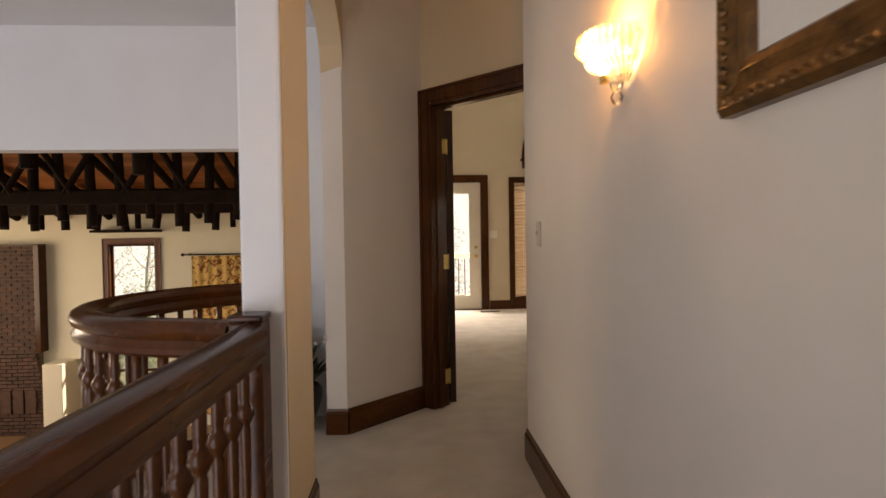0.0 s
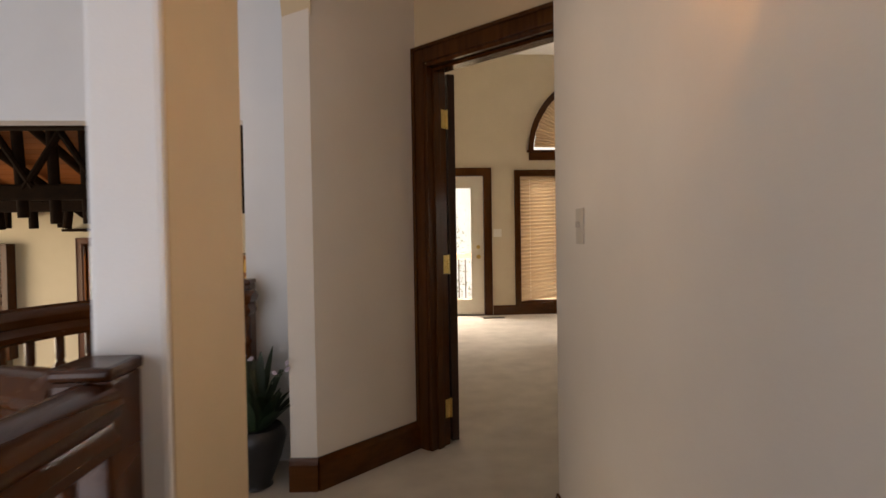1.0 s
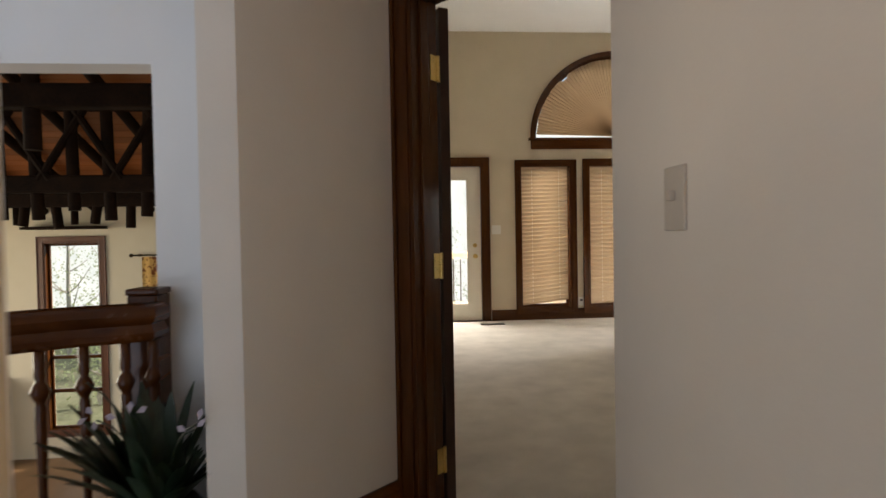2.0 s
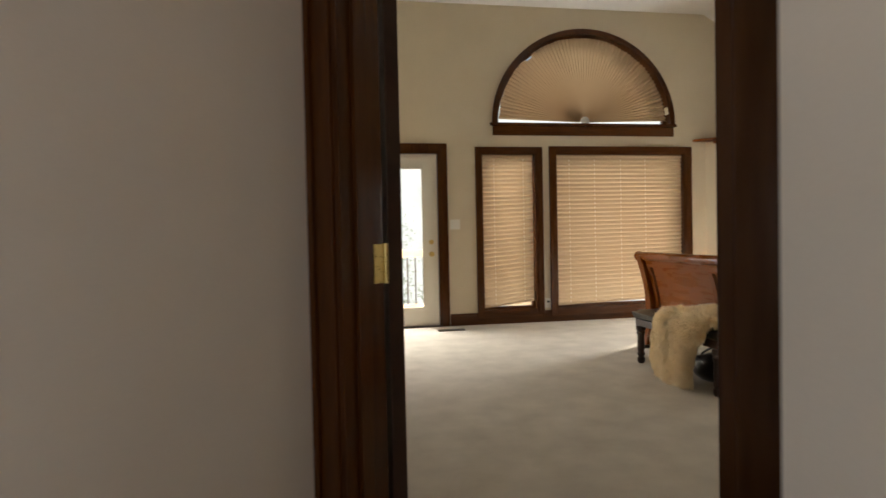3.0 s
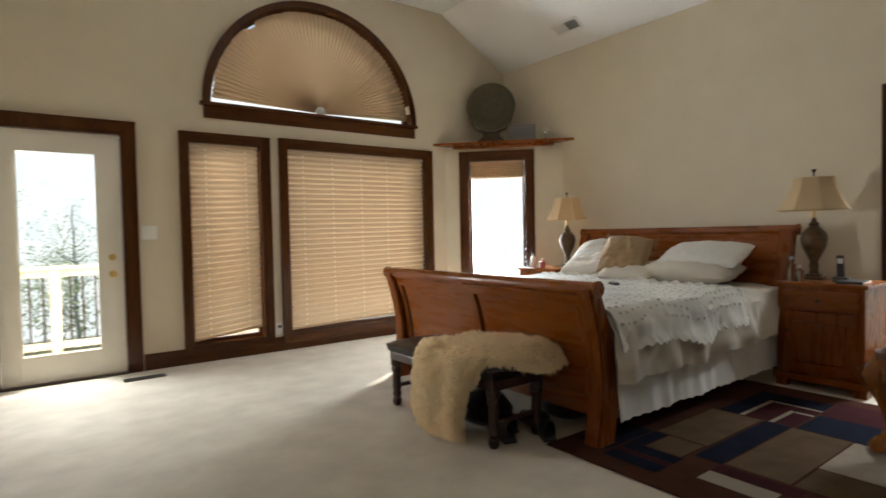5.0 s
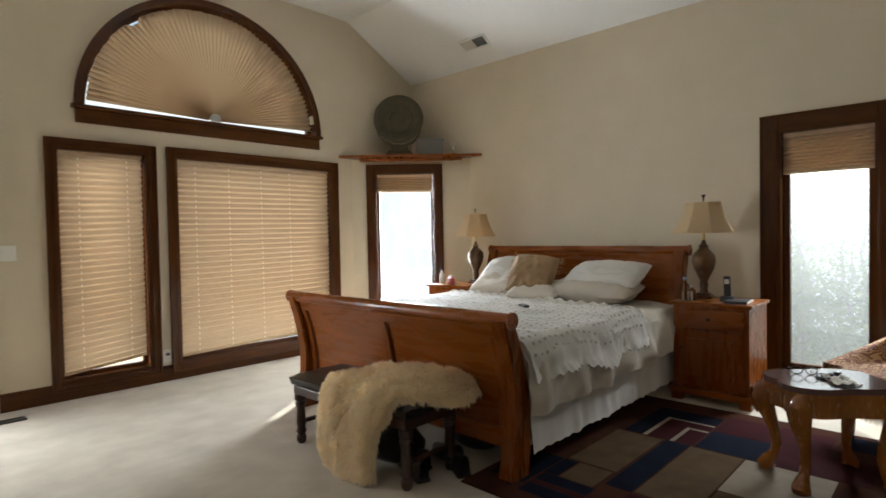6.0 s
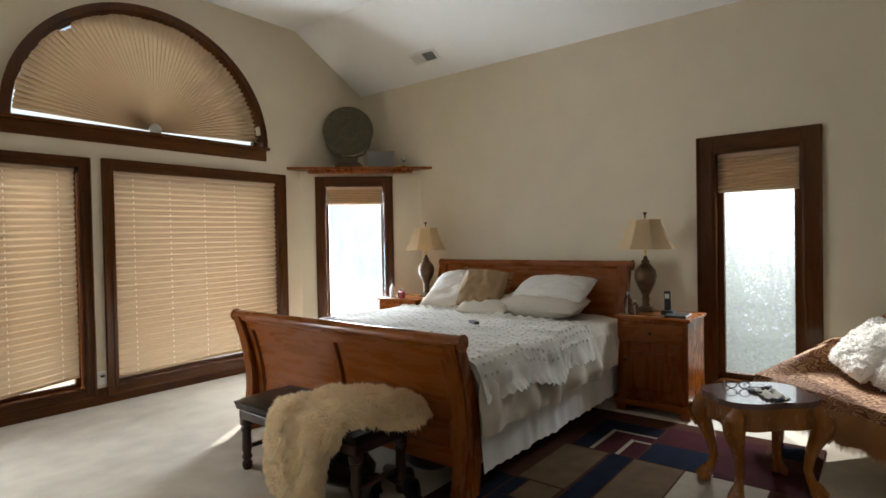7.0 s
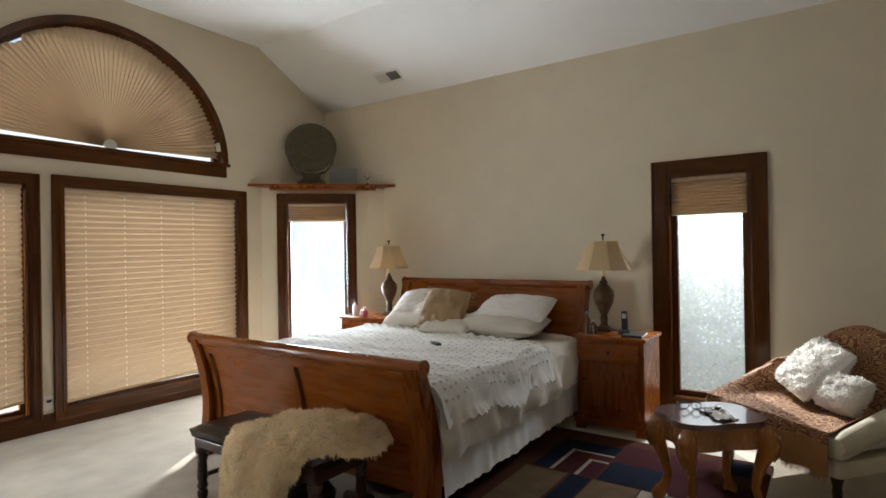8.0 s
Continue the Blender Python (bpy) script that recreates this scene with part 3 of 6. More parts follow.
window("window_2", M_NORTH, 2.715, 0.15, 4.40, 2.02, 0.085)
window("window_3", M_CORNER, 0.27, 0.15, 0.96, 2.00, 0.10)
window("window_4", M_EAST, -5.06, 0.15, -4.455, 2.02, 0.13, sash=0.045)
part("insect_screen", B((-5.045, 0.140, 0.165, -4.47, 0.142, 2.005)), screen_material("insect_netting", 0.17), bpy.data.objects["window_4"])
window("window_5", M_FAR, *WIN_FAR[:2], *WIN_FAR[2:], 0.12, "wooden great room window with cross bars", wood=RED_WOOD)
w5 = bpy.data.objects["window_5"]
for z in (-0.95, -1.55):
    part("glazing_bar", B((WIN_FAR[0] + 0.03, 0.07, z, WIN_FAR[2] - 0.03, 0.125, z + 0.06), bevel=0.006), TRIM_H, w5)
pleated_shade(M_NORTH, 1.825, 2.44, 0.185, 2.005, sag=0.07, hole_dashes=(1.96, 2.32), label="tan pleated shade hanging crooked, nearly closed")
pleated_shade(M_NORTH, 2.735, 4.38, 0.185, 2.005, sag=0.05, hole_dashes=(2.90, 3.225, 3.565, 3.89), label="tan pleated shade drawn down over wide window")
pleated_shade(M_CORNER, 0.295, 0.935, 1.78, 1.985, pitch=0.026, bunch=1, label="tan pleated shade pulled up in corner window")
pleated_shade(M_EAST, -5.04, -4.475, 1.69, 2.005, pitch=0.030, bunch=1, label="tan pleated shade pulled halfway up, slightly uneven")

# half-round window
arch_window = tagged(new("window_6"), "half-round window with dark-stained wooden arch casing", kind="structure")
arch_window.matrix_world = M_NORTH


def half_ring(r0, r1, v0, v1, n=48):
    bm = bmesh.new()
    rings = []
    for k in range(n + 1):
        a = math.pi * k / n
        c, s = math.cos(a), math.sin(a)
        rings.append([bm.verts.new((ARCH[0] + r * c * OVAL, v, ARCH[1] + r * s)) for r, v in ((r0, v0), (r1, v0), (r1, v1), (r0, v1))])
    for a, b in zip(rings, rings[1:]):
        for k in range(4):
            bm.faces.new((a[k], b[k], b[(k + 1) % 4], a[(k + 1) % 4]))
    bm.faces.new(rings[0]), bm.faces.new(rings[-1][::-1])
    bmesh.ops.recalc_face_normals(bm, faces=bm.faces[:])
    return bm


part("arch_casing", half_ring(1.076, 1.122, -0.024, -0.0005), TRIM, arch_window, smooth=True)
part("arch_casing", half_ring(1.108, 1.13, -0.036, -0.0245), TRIM, arch_window, smooth=True)
part("arch_lining", half_ring(1.076, 1.0895, 0.0, 0.17), TRIM, arch_window, smooth=True)
part("window_frame", half_ring(1.03, 1.0755, 0.08, 0.13), TRIM, arch_window, smooth=True)
part("window_sill", B((1.915, -0.05, 2.345, 4.28, 0.17, 2.379), bevel=0.006), TRIM_H, arch_window)
part("apron", B((1.945, -0.024, 2.232, 4.25, -0.0005, 2.344), bevel=0.004), TRIM_H, arch_window)
bm = bmesh.new()
rim = [bm.verts.new((ARCH[0] + 1.031 * OVAL * math.cos(math.pi * k / 40), 0.105, ARCH[1] + 0.001 + 1.031 * math.sin(math.pi * k / 40))) for k in range(41)]
bm.faces.new(rim)
p = part("pane", bm, PANE, arch_window)
p.visible_shadow = False
fan = thing("fan_shade", M_NORTH, "tan fan-pleated shade filling the half-round window", "window shade", "pleated shades")
bm = bmesh.new()
hub, prev, count = (3.11, 2.405), None, 132
for k in range(count + 1):
    a = math.pi * (0.008 + 0.984 * k / count)
    wob = 0.995 + 0.01 * N(k * 0.3, 1.7)
    line = []
    for j in range(8):
        f = j / 7
        r = 0.05 + (1.045 * wob - 0.05) * f
        edge = 1.0 - 0.035 * (1 if 0.715 < a / math.pi < 0.745 else 0) * f
        line.append(bm.verts.new((hub[0] + r * edge * math.cos(a) * OVAL, 0.05 + (0.019 if k % 2 else -0.019) * (0.35 + 0.65 * f) * (0.45 + 0.75 * abs(math.cos(a))) + 0.012 * N(a * 3, 2.2) * f, hub[1] + r * edge * math.sin(a) * 0.985)))
    if prev:
        for j in range(7):
            bm.faces.new((prev[j], line[j], line[j + 1], prev[j + 1]))
    prev = line
part("fabric", bm, BLIND, fan)
bm = bmesh.new()
lathe([(0.055, 0), (0.055, 0.012), (0.03, 0.02)], 20, bm)
part("hub", placed(bm, pose(hub[0], 0.03, hub[1] + 0.012, 90)), PLASTIC, fan, "ivory round hub", smooth=True)

# patio door
patio = tagged(new("door_1"), "white painted patio door with a full glass pane, closed", kind="structure")
patio.matrix_world = M_NORTH
c = bmesh.new()
for b in ring(0.40, 0.0, 1.30, 2.04, 0.09, -0.022, -0.0005, False):
    B(b, bevel=0.004, bm=c)
for b in ring(0.325, 0.0, 1.375, 2.115, 0.016, -0.034, -0.0225, False):
    B(b, bevel=0.004, bm=c)
part("door_casing", c, TRIM, patio)
part("jamb_lining", B(*ring(0.425, 0.0, 1.275, 2.015, 0.0248, -0.012, 0.17, False)), TRIM, patio)
c = bmesh.new()
for b in ((0.428, 0.03, 0.012, 0.555, 0.072, 2.012), (1.11, 0.03, 0.012, 1.272, 0.072, 2.012), (0.555, 0.03, 0.012, 1.11, 0.072, 0.21), (0.555, 0.03, 1.86, 1.11, 0.072, 2.012)):
    B(b, bevel=0.002, bm=c)
leaf = part("door_leaf", c, DOOR_WHITE, patio)
part("glazing_bead", B(*ring(0.575, 0.23, 1.09, 1.84, 0.0198, 0.018, 0.0298)), DOOR_WHITE, patio)
p = part("pane", B((0.555, 0.048, 0.21, 1.11, 0.052, 1.86)), PANE, patio)
p.visible_shadow = False
part("threshold", B((0.40, -0.03, 0.0, 1.30, 0.17, 0.0115), bevel=0.003), DARK_GROOVE, patio)
for z, r in ((0.85, 0.028), (0.99, 0.024)):
    k = lathe([(0.03, 0), (0.03, 0.006), (0.012, 0.01), (0.012, 0.03), (r, 0.04), (r, 0.06), (0.012, 0.068)] if r > 0.025 else [(0.028, 0), (0.028, 0.01), (0.012, 0.014), (0.012, 0.026)], 18)
    part("door_knob" if r > 0.025 else "deadbolt", placed(k, pose(1.195, 0.0295, z, 90)), BRASS, patio, smooth=True)

# bedroom door, swung open, with its casing
door = tagged(new("door_2"), "dark-stained wooden bedroom door, swung wide open", kind="structure")
door.matrix_world = M_DOOR
U0, U1 = 0.487, 1.326
for side, v0, v1, v2 in (("hall", -0.022, -0.0005, -0.034), ("bedroom", 0.1205, 0.142, 0.154)):
    c = bmesh.new()
    left = 0.086 if side == "hall" else 0.10
    for b in ((U0 - left, v0, 0, U0 - 0.006, v1, 2.135), (U1 + 0.006, v0, 0, U1 + 0.10, v1, 2.135), (U0 - 0.006, v0, 2.046, U1 + 0.006, v1, 2.135)):
        B(b, bevel=0.005, bm=c)
    w0, w1 = min(v2, v0), max(v2, v0)
    for b in ((U0 - left, w0, 0, U0 - left + 0.02, w1, 2.135), (U1 + 0.08, w0, 0, U1 + 0.10, w1, 2.135), (U0 - left + 0.02, w0, 2.115, U1 + 0.08, w1, 2.135)):
        B(b, bevel=0.005, bm=c)
    part("door_casing", c, TRIM, door)
part("jamb", B((U0 - 0.0055, -0.014, 0, U0 + 0.012, 0.134, 2.040), (U1 - 0.012, -0.014, 0, U1 + 0.0055, 0.134, 2.040), (U0 + 0.012, -0.014, 2.024, U1 - 0.012, 0.134, 2.0455)), TRIM, door)
part("door_stop", B((U0 + 0.012, 0.03, 0, U0 + 0.024, 0.075, 2.01), (U1 - 0.024, 0.03, 0, U1 - 0.012, 0.075, 2.01), (U0 + 0.012, 0.03, 2.01, U1 - 0.012, 0.075, 2.0235), bevel=0.002), TRIM, door)
swing = Matrix.Translation((U0 + 0.0165, 0.148, 0)) @ Matrix.Rotation(radians(157), 4, "Z")
c = B((0.0, -0.042, 0.012, 0.79, 0.0, 2.02), bevel=0.003)
for x0, x1 in ((0.11, 0.36), (0.43, 0.68)):
    for z0, z1 in ((0.25, 0.95), (1.08, 1.88)):
        B((x0, -0.048, z0, x1, 0.006, z1), bevel=0.005, bm=c)
leaf = part("door_leaf", placed(c, swing), DARK_GROOVE, door)
for z in (0.20, 0.985, 1.77):
    c = B((0.0, -0.002, z - 0.05, 0.0025, 0.034, z + 0.05))
    placed(c, Matrix.Translation((U0 + 0.0125, 0.098, 0)))
    rod((U0 + 0.0165, 0.138, z - 0.052), (U0 + 0.0165, 0.138, z + 0.052), 0.007, 10, c)
    B((U0 + 0.0125, 0.1405, z - 0.05, U0 + 0.0165, 0.17, z + 0.05), bm=c)
    part("hinge", c, BRASS, door, "brass butt hinge")
k = lathe([(0.03, 0), (0.03, 0.006), (0.012, 0.01), (0.012, 0.035), (0.027, 0.045), (0.027, 0.065), (0.012, 0.072)], 18)
part("door_knob", placed(k, swing @ pose(0.73, -0.0425, 0.93, 90)), BRASS, door, smooth=True)

# plate shelf over the corner window
shelf = tagged(new("shelf"), "honey-stained wooden corner ledge over the window", kind="structure")
shelf.matrix_world = M_CORNER
L = 1.39
bm = prism([(-0.13, -0.125), (L + 0.13, -0.125), (L + 0.005, -0.002), (0.69, 0.68), (-0.005, -0.002)], 2.17, 2.20)
part("ledge", bm, CHERRY, shelf)
part("moulding", B((0.10, -0.085, 2.135, L - 0.10, -0.001, 2.169), bevel=0.008), CHERRY, shelf)

# ---- hall ----
# railings
BALUSTER = [(0.019, 0.0), (0.019, 0.14), (0.013, 0.155), (0.012, 0.30), (0.015, 0.45), (0.0165, 0.565), (0.013, 0.578), (0.021, 0.592), (0.029, 0.612), (0.021, 0.632), (0.013, 0.645), (0.0165, 0.66), (0.016, 0.80)]
HANDRAIL = [(-0.030, -0.112), (0.030, -0.112), (0.044, -0.100), (0.047, -0.082), (0.036, -0.066), (0.033, -0.056), (0.047, -0.044), (0.054, -0.022), (0.046, -0.002), (0.026, 0.010), (0.0, 0.014), (-0.026, 0.010), (-0.046, -0.002), (-0.054, -0.022), (-0.047, -0.044), (-0.033, -0.056), (-0.036, -0.066), (-0.047, -0.082), (-0.044, -0.100)]


def newel(parent, x, y, h=0.921):
    part("newel_post", B((x - 0.062, y - 0.055, 0.0, x + 0.038, y + 0.055, h - 0.023), (x - 0.066, y - 0.060, h - 0.023, x + 0.042, y + 0.058, h), bevel=0.008), RAIL_WOOD, parent)


def railing(name, label, path, step, height=0.868):
    ob = thing(name, Matrix.Identity(4), label, "railing", "balcony railings")
    pts = [Vector((*p, height)) for p in path]
    part("handrail", sweep(pts, HANDRAIL), RAIL_WOOD, ob, smooth=True)
    part("shoe_rail", sweep([Vector((p.x, p.y, 0.02)) for p in pts], [(-0.03, -0.018), (0.03, -0.018), (0.03, 0.018), (-0.03, 0.018)]), RAIL_WOOD, ob)
    proto = lathe([(r, 0.03 + z) for r, z in BALUSTER], 10)
    me = bpy.data.meshes.new("baluster")
    proto.to_mesh(me)
    proto.free()
    me.materials.append(RAIL_WOOD)
    me.polygons.foreach_set("use_smooth", [True] * len(me.polygons))
    run = 0.06
    for a, b in zip(pts, pts[1:]):
        d = (b - a).length
        while run < d:
            q = a.lerp(b, run / d)
            o = new("baluster", me)
            o.parent, o.location = ob, (q.x, q.y, 0)
            run += step
        run -= d
    return ob


r1 = railing("stair_railing", "dark walnut-stained wooden railing along the hall edge", [(-0.35, -1.45 + 0.1 * k) for k in range(38)], 0.115, 0.882)
newel(r1, -0.355, 2.302)
curve = [(-0.41, 2.31)] + circle_points(-0.44, 3.18, 0.81, 262, 102, 44)[0:] + [(-0.61, 4.05)]
r2 = railing("balcony_railing", "curved dark walnut-stained wooden balcony railing", curve, 0.115, 0.885)
newel(r2, -0.630, 4.085, 0.94)

# wall sconce
sc = thing("wall_sconce", Matrix.Translation((HALL_E, 2.0, 1.56)), "lit cut-glass bowl wall sconce on the hall wall", "wall lamp")
k = lathe([(0.05, 0), (0.055, 0.006), (0.04, 0.014), (0.015, 0.02)], 20)
part("backplate", placed(k, pose(-0.0005, 0, 0.08, 0, -90)), BRASS, sc, smooth=True)
clear_ribs, frosted_ribs = bmesh.new(), bmesh.new()
for i in range(40):
    for bm, half in ((clear_ribs, 0), (frosted_ribs, 1)):
        if i % 2 != half:
            continue
        prev = None
        for j in range(11):
            f = j / 10
            r = 0.022 + 0.105 * math.sin(f * math.pi / 2) ** 0.75 + 0.006 * math.sin(f * 18)
            line = []
            for q in (0, 0.5, 1):
                a = math.pi * (i + q) / 40
                rr = r * (1 + (0.05 if q == 0.5 else 0.0) * f)
                line.append(bm.verts.new((-rr * math.sin(a) - 0.006, rr * math.cos(a), 0.118 * f + (0.010 if q == 0.5 else 0) * (j == 10))))
            if prev:
                for q in (0, 1):
                    bm.faces.new((prev[q], line[q], line[q + 1], prev[q + 1]))
            prev = line
part("glass_bowl", thicken(clear_ribs, 0.003), CRYSTAL, sc, "ribbed clear glass bowl")
part("glass_bowl", thicken(frosted_ribs, 0.003), FROSTED, sc, "frosted glass ribs")
part("finial", lathe([(0.004, -0.06), (0.014, -0.05), (0.018, -0.035), (0.010, -0.02), (0.016, -0.01), (0.02, 0.0)], 14, at=(-0.03, 0, 0)), CRYSTAL, sc, smooth=True)
m, nn, ll, pp = nodes("lit_bulb")
pp.inputs["Emission Color"].default_value, pp.inputs["Emission Strength"].default_value = (1.0, 0.78, 0.50, 1), 9.0
part("bulb", lathe([(0.010, 0.022), (0.021, 0.04), (0.023, 0.055), (0.016, 0.072), (0.004, 0.080)], 14, at=(-0.065, 0, 0)), m, sc, "glowing bulb", smooth=True)
part("socket", lathe([(0.012, 0.0), (0.012, 0.021), (0.009, 0.0215)], 12, at=(-0.065, 0, 0)), BRASS, sc)
bulb_light = new("sconce_light", bpy.data.lights.new("sconce_light", "POINT"))
bulb_light.data.energy, bulb_light.data.color, bulb_light.data.shadow_soft_size = 5.8, (1.0, 0.50, 0.15), 0.008
bulb_light.location = (HALL_E - 0.085, 2.0, 1.56 + 0.092)

# framed picture
fr = thing("framed_picture", Matrix.Translation((HALL_E, 1.0, 1.36)), "pale print in a heavy carved gilt frame", "picture frame")
Y0, Y1, H = -0.45, 0.515, 0.86
for k, (a, b) in enumerate((((Y0, 0), (Y1, 0)), ((Y1, 0), (Y1, H)), ((Y1, H), (Y0, H)), ((Y0, H), (Y0, 0)))):
    (ya, za), (yb, zb) = a, b
    sy, sz = (1 if yb > ya else -1 if yb < ya else 0), (1 if zb > za else -1 if zb < za else 0)
    bm = bmesh.new()
    prof = [(0, 0.0), (0, 0.022), (0.012, 0.036), (0.03, 0.03), (0.05, 0.022), (0.066, 0.030), (0.082, 0.026), (0.092, 0.012), (0.092, 0)]
    rows = []
    for end, (yy, zz) in ((0, a), (1, b)):
        rows.append([bm.verts.new((-0.0005 - d, yy + (sy * (1 - 2 * end)) * w - sz * w, zz + (sz * (1 - 2 * end)) * w + sy * w)) for w, d in prof])
    for i in range(len(prof) - 1):
        bm.faces.new((rows[0][i], rows[0][i + 1], rows[1][i + 1], rows[1][i]))
    length = math.hypot(yb - ya, zb - za)
    for i in range(int(length / 0.026)):
        s = 0.03 + i * 0.026
        if s > length - 0.03:
            break
        yy, zz = ya + sy * s - sz * 0.022, za + sz * s + sy * 0.022
        bmesh.ops.create_icosphere(bm, subdivisions=1, radius=0.013, matrix=Matrix.Translation((-0.033, yy, zz)) @ Matrix.Rotation(radians(35), 4, "X") @ Matrix.Diagonal((0.6, 1.3, 0.6, 1)))
    part("frame_rail", bm, GILT, fr)
part("mat_board", B((-0.010, Y0 + 0.085, 0.085, -0.004, Y1 - 0.085, H - 0.085)), PAPER, fr)
for a, b, r in (((0.37, 0.17), (0.22, 0.30), 0.004), ((0.20, 0.22), (-0.1, 0.5), 0.005), ((0.05, 0.2), (0.1, 0.55), 0.004)):
    part("brush_stroke", rod((-0.0105, a[0], a[1]), (-0.0105, b[0], b[1]), r, 6), BLACK, fr)

# light switches and outlets


def wall_plate(m, label, toggles=1, outlet=False, mat=PLASTIC):
    p = thing("wall_outlet" if outlet else "light_switch", m, label, "outlet" if outlet else "switch")
    w = 0.037 + 0.023 * (toggles - 1)
    part("plate", B((-w, -0.006, -0.058, w, -0.0003, 0.058), bevel=0.003), mat, p)
    for t in range(toggles):
        u = (t - (toggles - 1) / 2) * 0.046
        if outlet:
            part("socket", B((u - 0.016, -0.008, 0.008, u + 0.016, -0.0062, 0.034), (u - 0.016, -0.008, -0.034, u + 0.016, -0.0062, -0.008), bevel=0.0015), PLASTIC, p)
        else:
            part("toggle", B((u - 0.006, -0.018, -0.004, u + 0.006, -0.0062, 0.014), bevel=0.002), mat, p)
    return p


wall_plate(Matrix.Translation((HALL_E, 3.04, 1.16)) @ Matrix.Rotation(radians(-90), 4, "Z"), "ivory plastic light switch on the hall wall", mat=IVORY)
wall_plate(Matrix.Translation((1.475, NORTH, 1.19)), "white double light switch beside the patio door", 2)
ow = wall_plate(Matrix.Translation((2.592, NORTH, 0.225)), "white wall outlet with a plug between the windows", 1, True)
part("plug", B((-0.014, -0.034, 0.008, 0.014, -0.0085, 0.03), bevel=0.004), BLACK, ow)

# potted orchids on the balcony
pl = thing("potted_plant", Matrix.Translation((-0.53, 3.86, 0.0)), "dark-leaved orchids with pale flowers in a black pot", "plant")
part("pot", lathe([(0.06, 0.0), (0.075, 0.01), (0.07, 0.03), (0.115, 0.14), (0.135, 0.22), (0.13, 0.26), (0.115, 0.28), (0.10, 0.27)], 24), POT, pl, smooth=True)
rnd = random.Random(4)
bm = bmesh.new()
for k in range(120):
    a, up, ln, w = rnd.uniform(0, 6.28), rnd.uniform(0.85, 1.5), rnd.uniform(0.15, 0.52), rnd.uniform(0.014, 0.036)
    if math.cos(a) > 0.3:
        ln *= 0.5
    d = Vector((math.cos(a) * math.cos(up), math.sin(a) * math.cos(up), math.sin(up)))
    p0, side, prev = Vector((0.05 * math.cos(a), 0.05 * math.sin(a), 0.26)), Vector((-math.sin(a), math.cos(a), 0)), None
    for j in range(6):
        f = j / 5
        c = p0 + d * ln * f - Vector((0, 0, 0.25 * ln * f * f))
        ww = w * math.sin(math.pi * (0.12 + 0.86 * f)) + 0.001
        row = [bm.verts.new(c + side * s * ww + Vector((0, 0, abs(s) * 0.3 * ww))) for s in (-1, 0, 1)]
        if prev:
            for i in (0, 1):
                bm.faces.new((prev[i], row[i], row[i + 1], prev[i + 1]))
        prev = row
part("leaves", bm, LEAF, pl, smooth=True)
bm = bmesh.new()
for k in range(5):
    a, ln = rnd.uniform(0, 6.28), rnd.uniform(0.35, 0.6)
    pts = [Vector((0.04 * math.cos(a) + 0.14 * f * f * math.cos(a), 0.04 * math.sin(a) + 0.14 * f * f * math.sin(a), 0.27 + ln * f - 0.1 * f ** 3)) for f in [i / 6 for i in range(7)]]
    part("stem", sweep(pts, disc_section(0.003, 6)), LEAF, pl)
    for q in pts[6:]:
        for i in range(3 if k < 3 else 0):
            b = 2 * math.pi * i / 5 + k
            o = q + Vector((rnd.uniform(-.03, .03), rnd.uniform(-.03, .03), rnd.uniform(-.02, .02)))
            t1, t2 = Vector((math.cos(b), math.sin(b) * 0.5, math.sin(b))) * 0.022, Vector((math.cos(b + 0.9), math.sin(b + 0.9) * 0.5, math.sin(b + 0.9))) * 0.022
            bm.faces.new([bm.verts.new(v) for v in (o, o + t1, o + (t1 + t2) * 0.8, o + t2)])
tagged(part("flowers", bm, PETAL, pl, "pale pink petals"), kind="stuff")

# ---- bedroom: bed ----
BX0, BX1, BY0, BY1 = 3.0, 5.36, 5.66, 7.66
bed = thing("sleigh_bed", Matrix.Translation((0, 0, 0)), "honey pine sleigh bed with a scrolled panelled footboard", "bed")


def sleigh_profile(x, top, out, base):
    """Curved side view of a sleigh board: places along x and z; out is the way that the scroll turns."""
    pts = []
    for k in range(13):
        f = k / 12
        z = base + (top - base) * f
        pts.append((x + out * (0.085 * f ** 2.4 - 0.05 * math.sin(math.pi * f) * (1 - 0.3 * f)), z))
    return pts


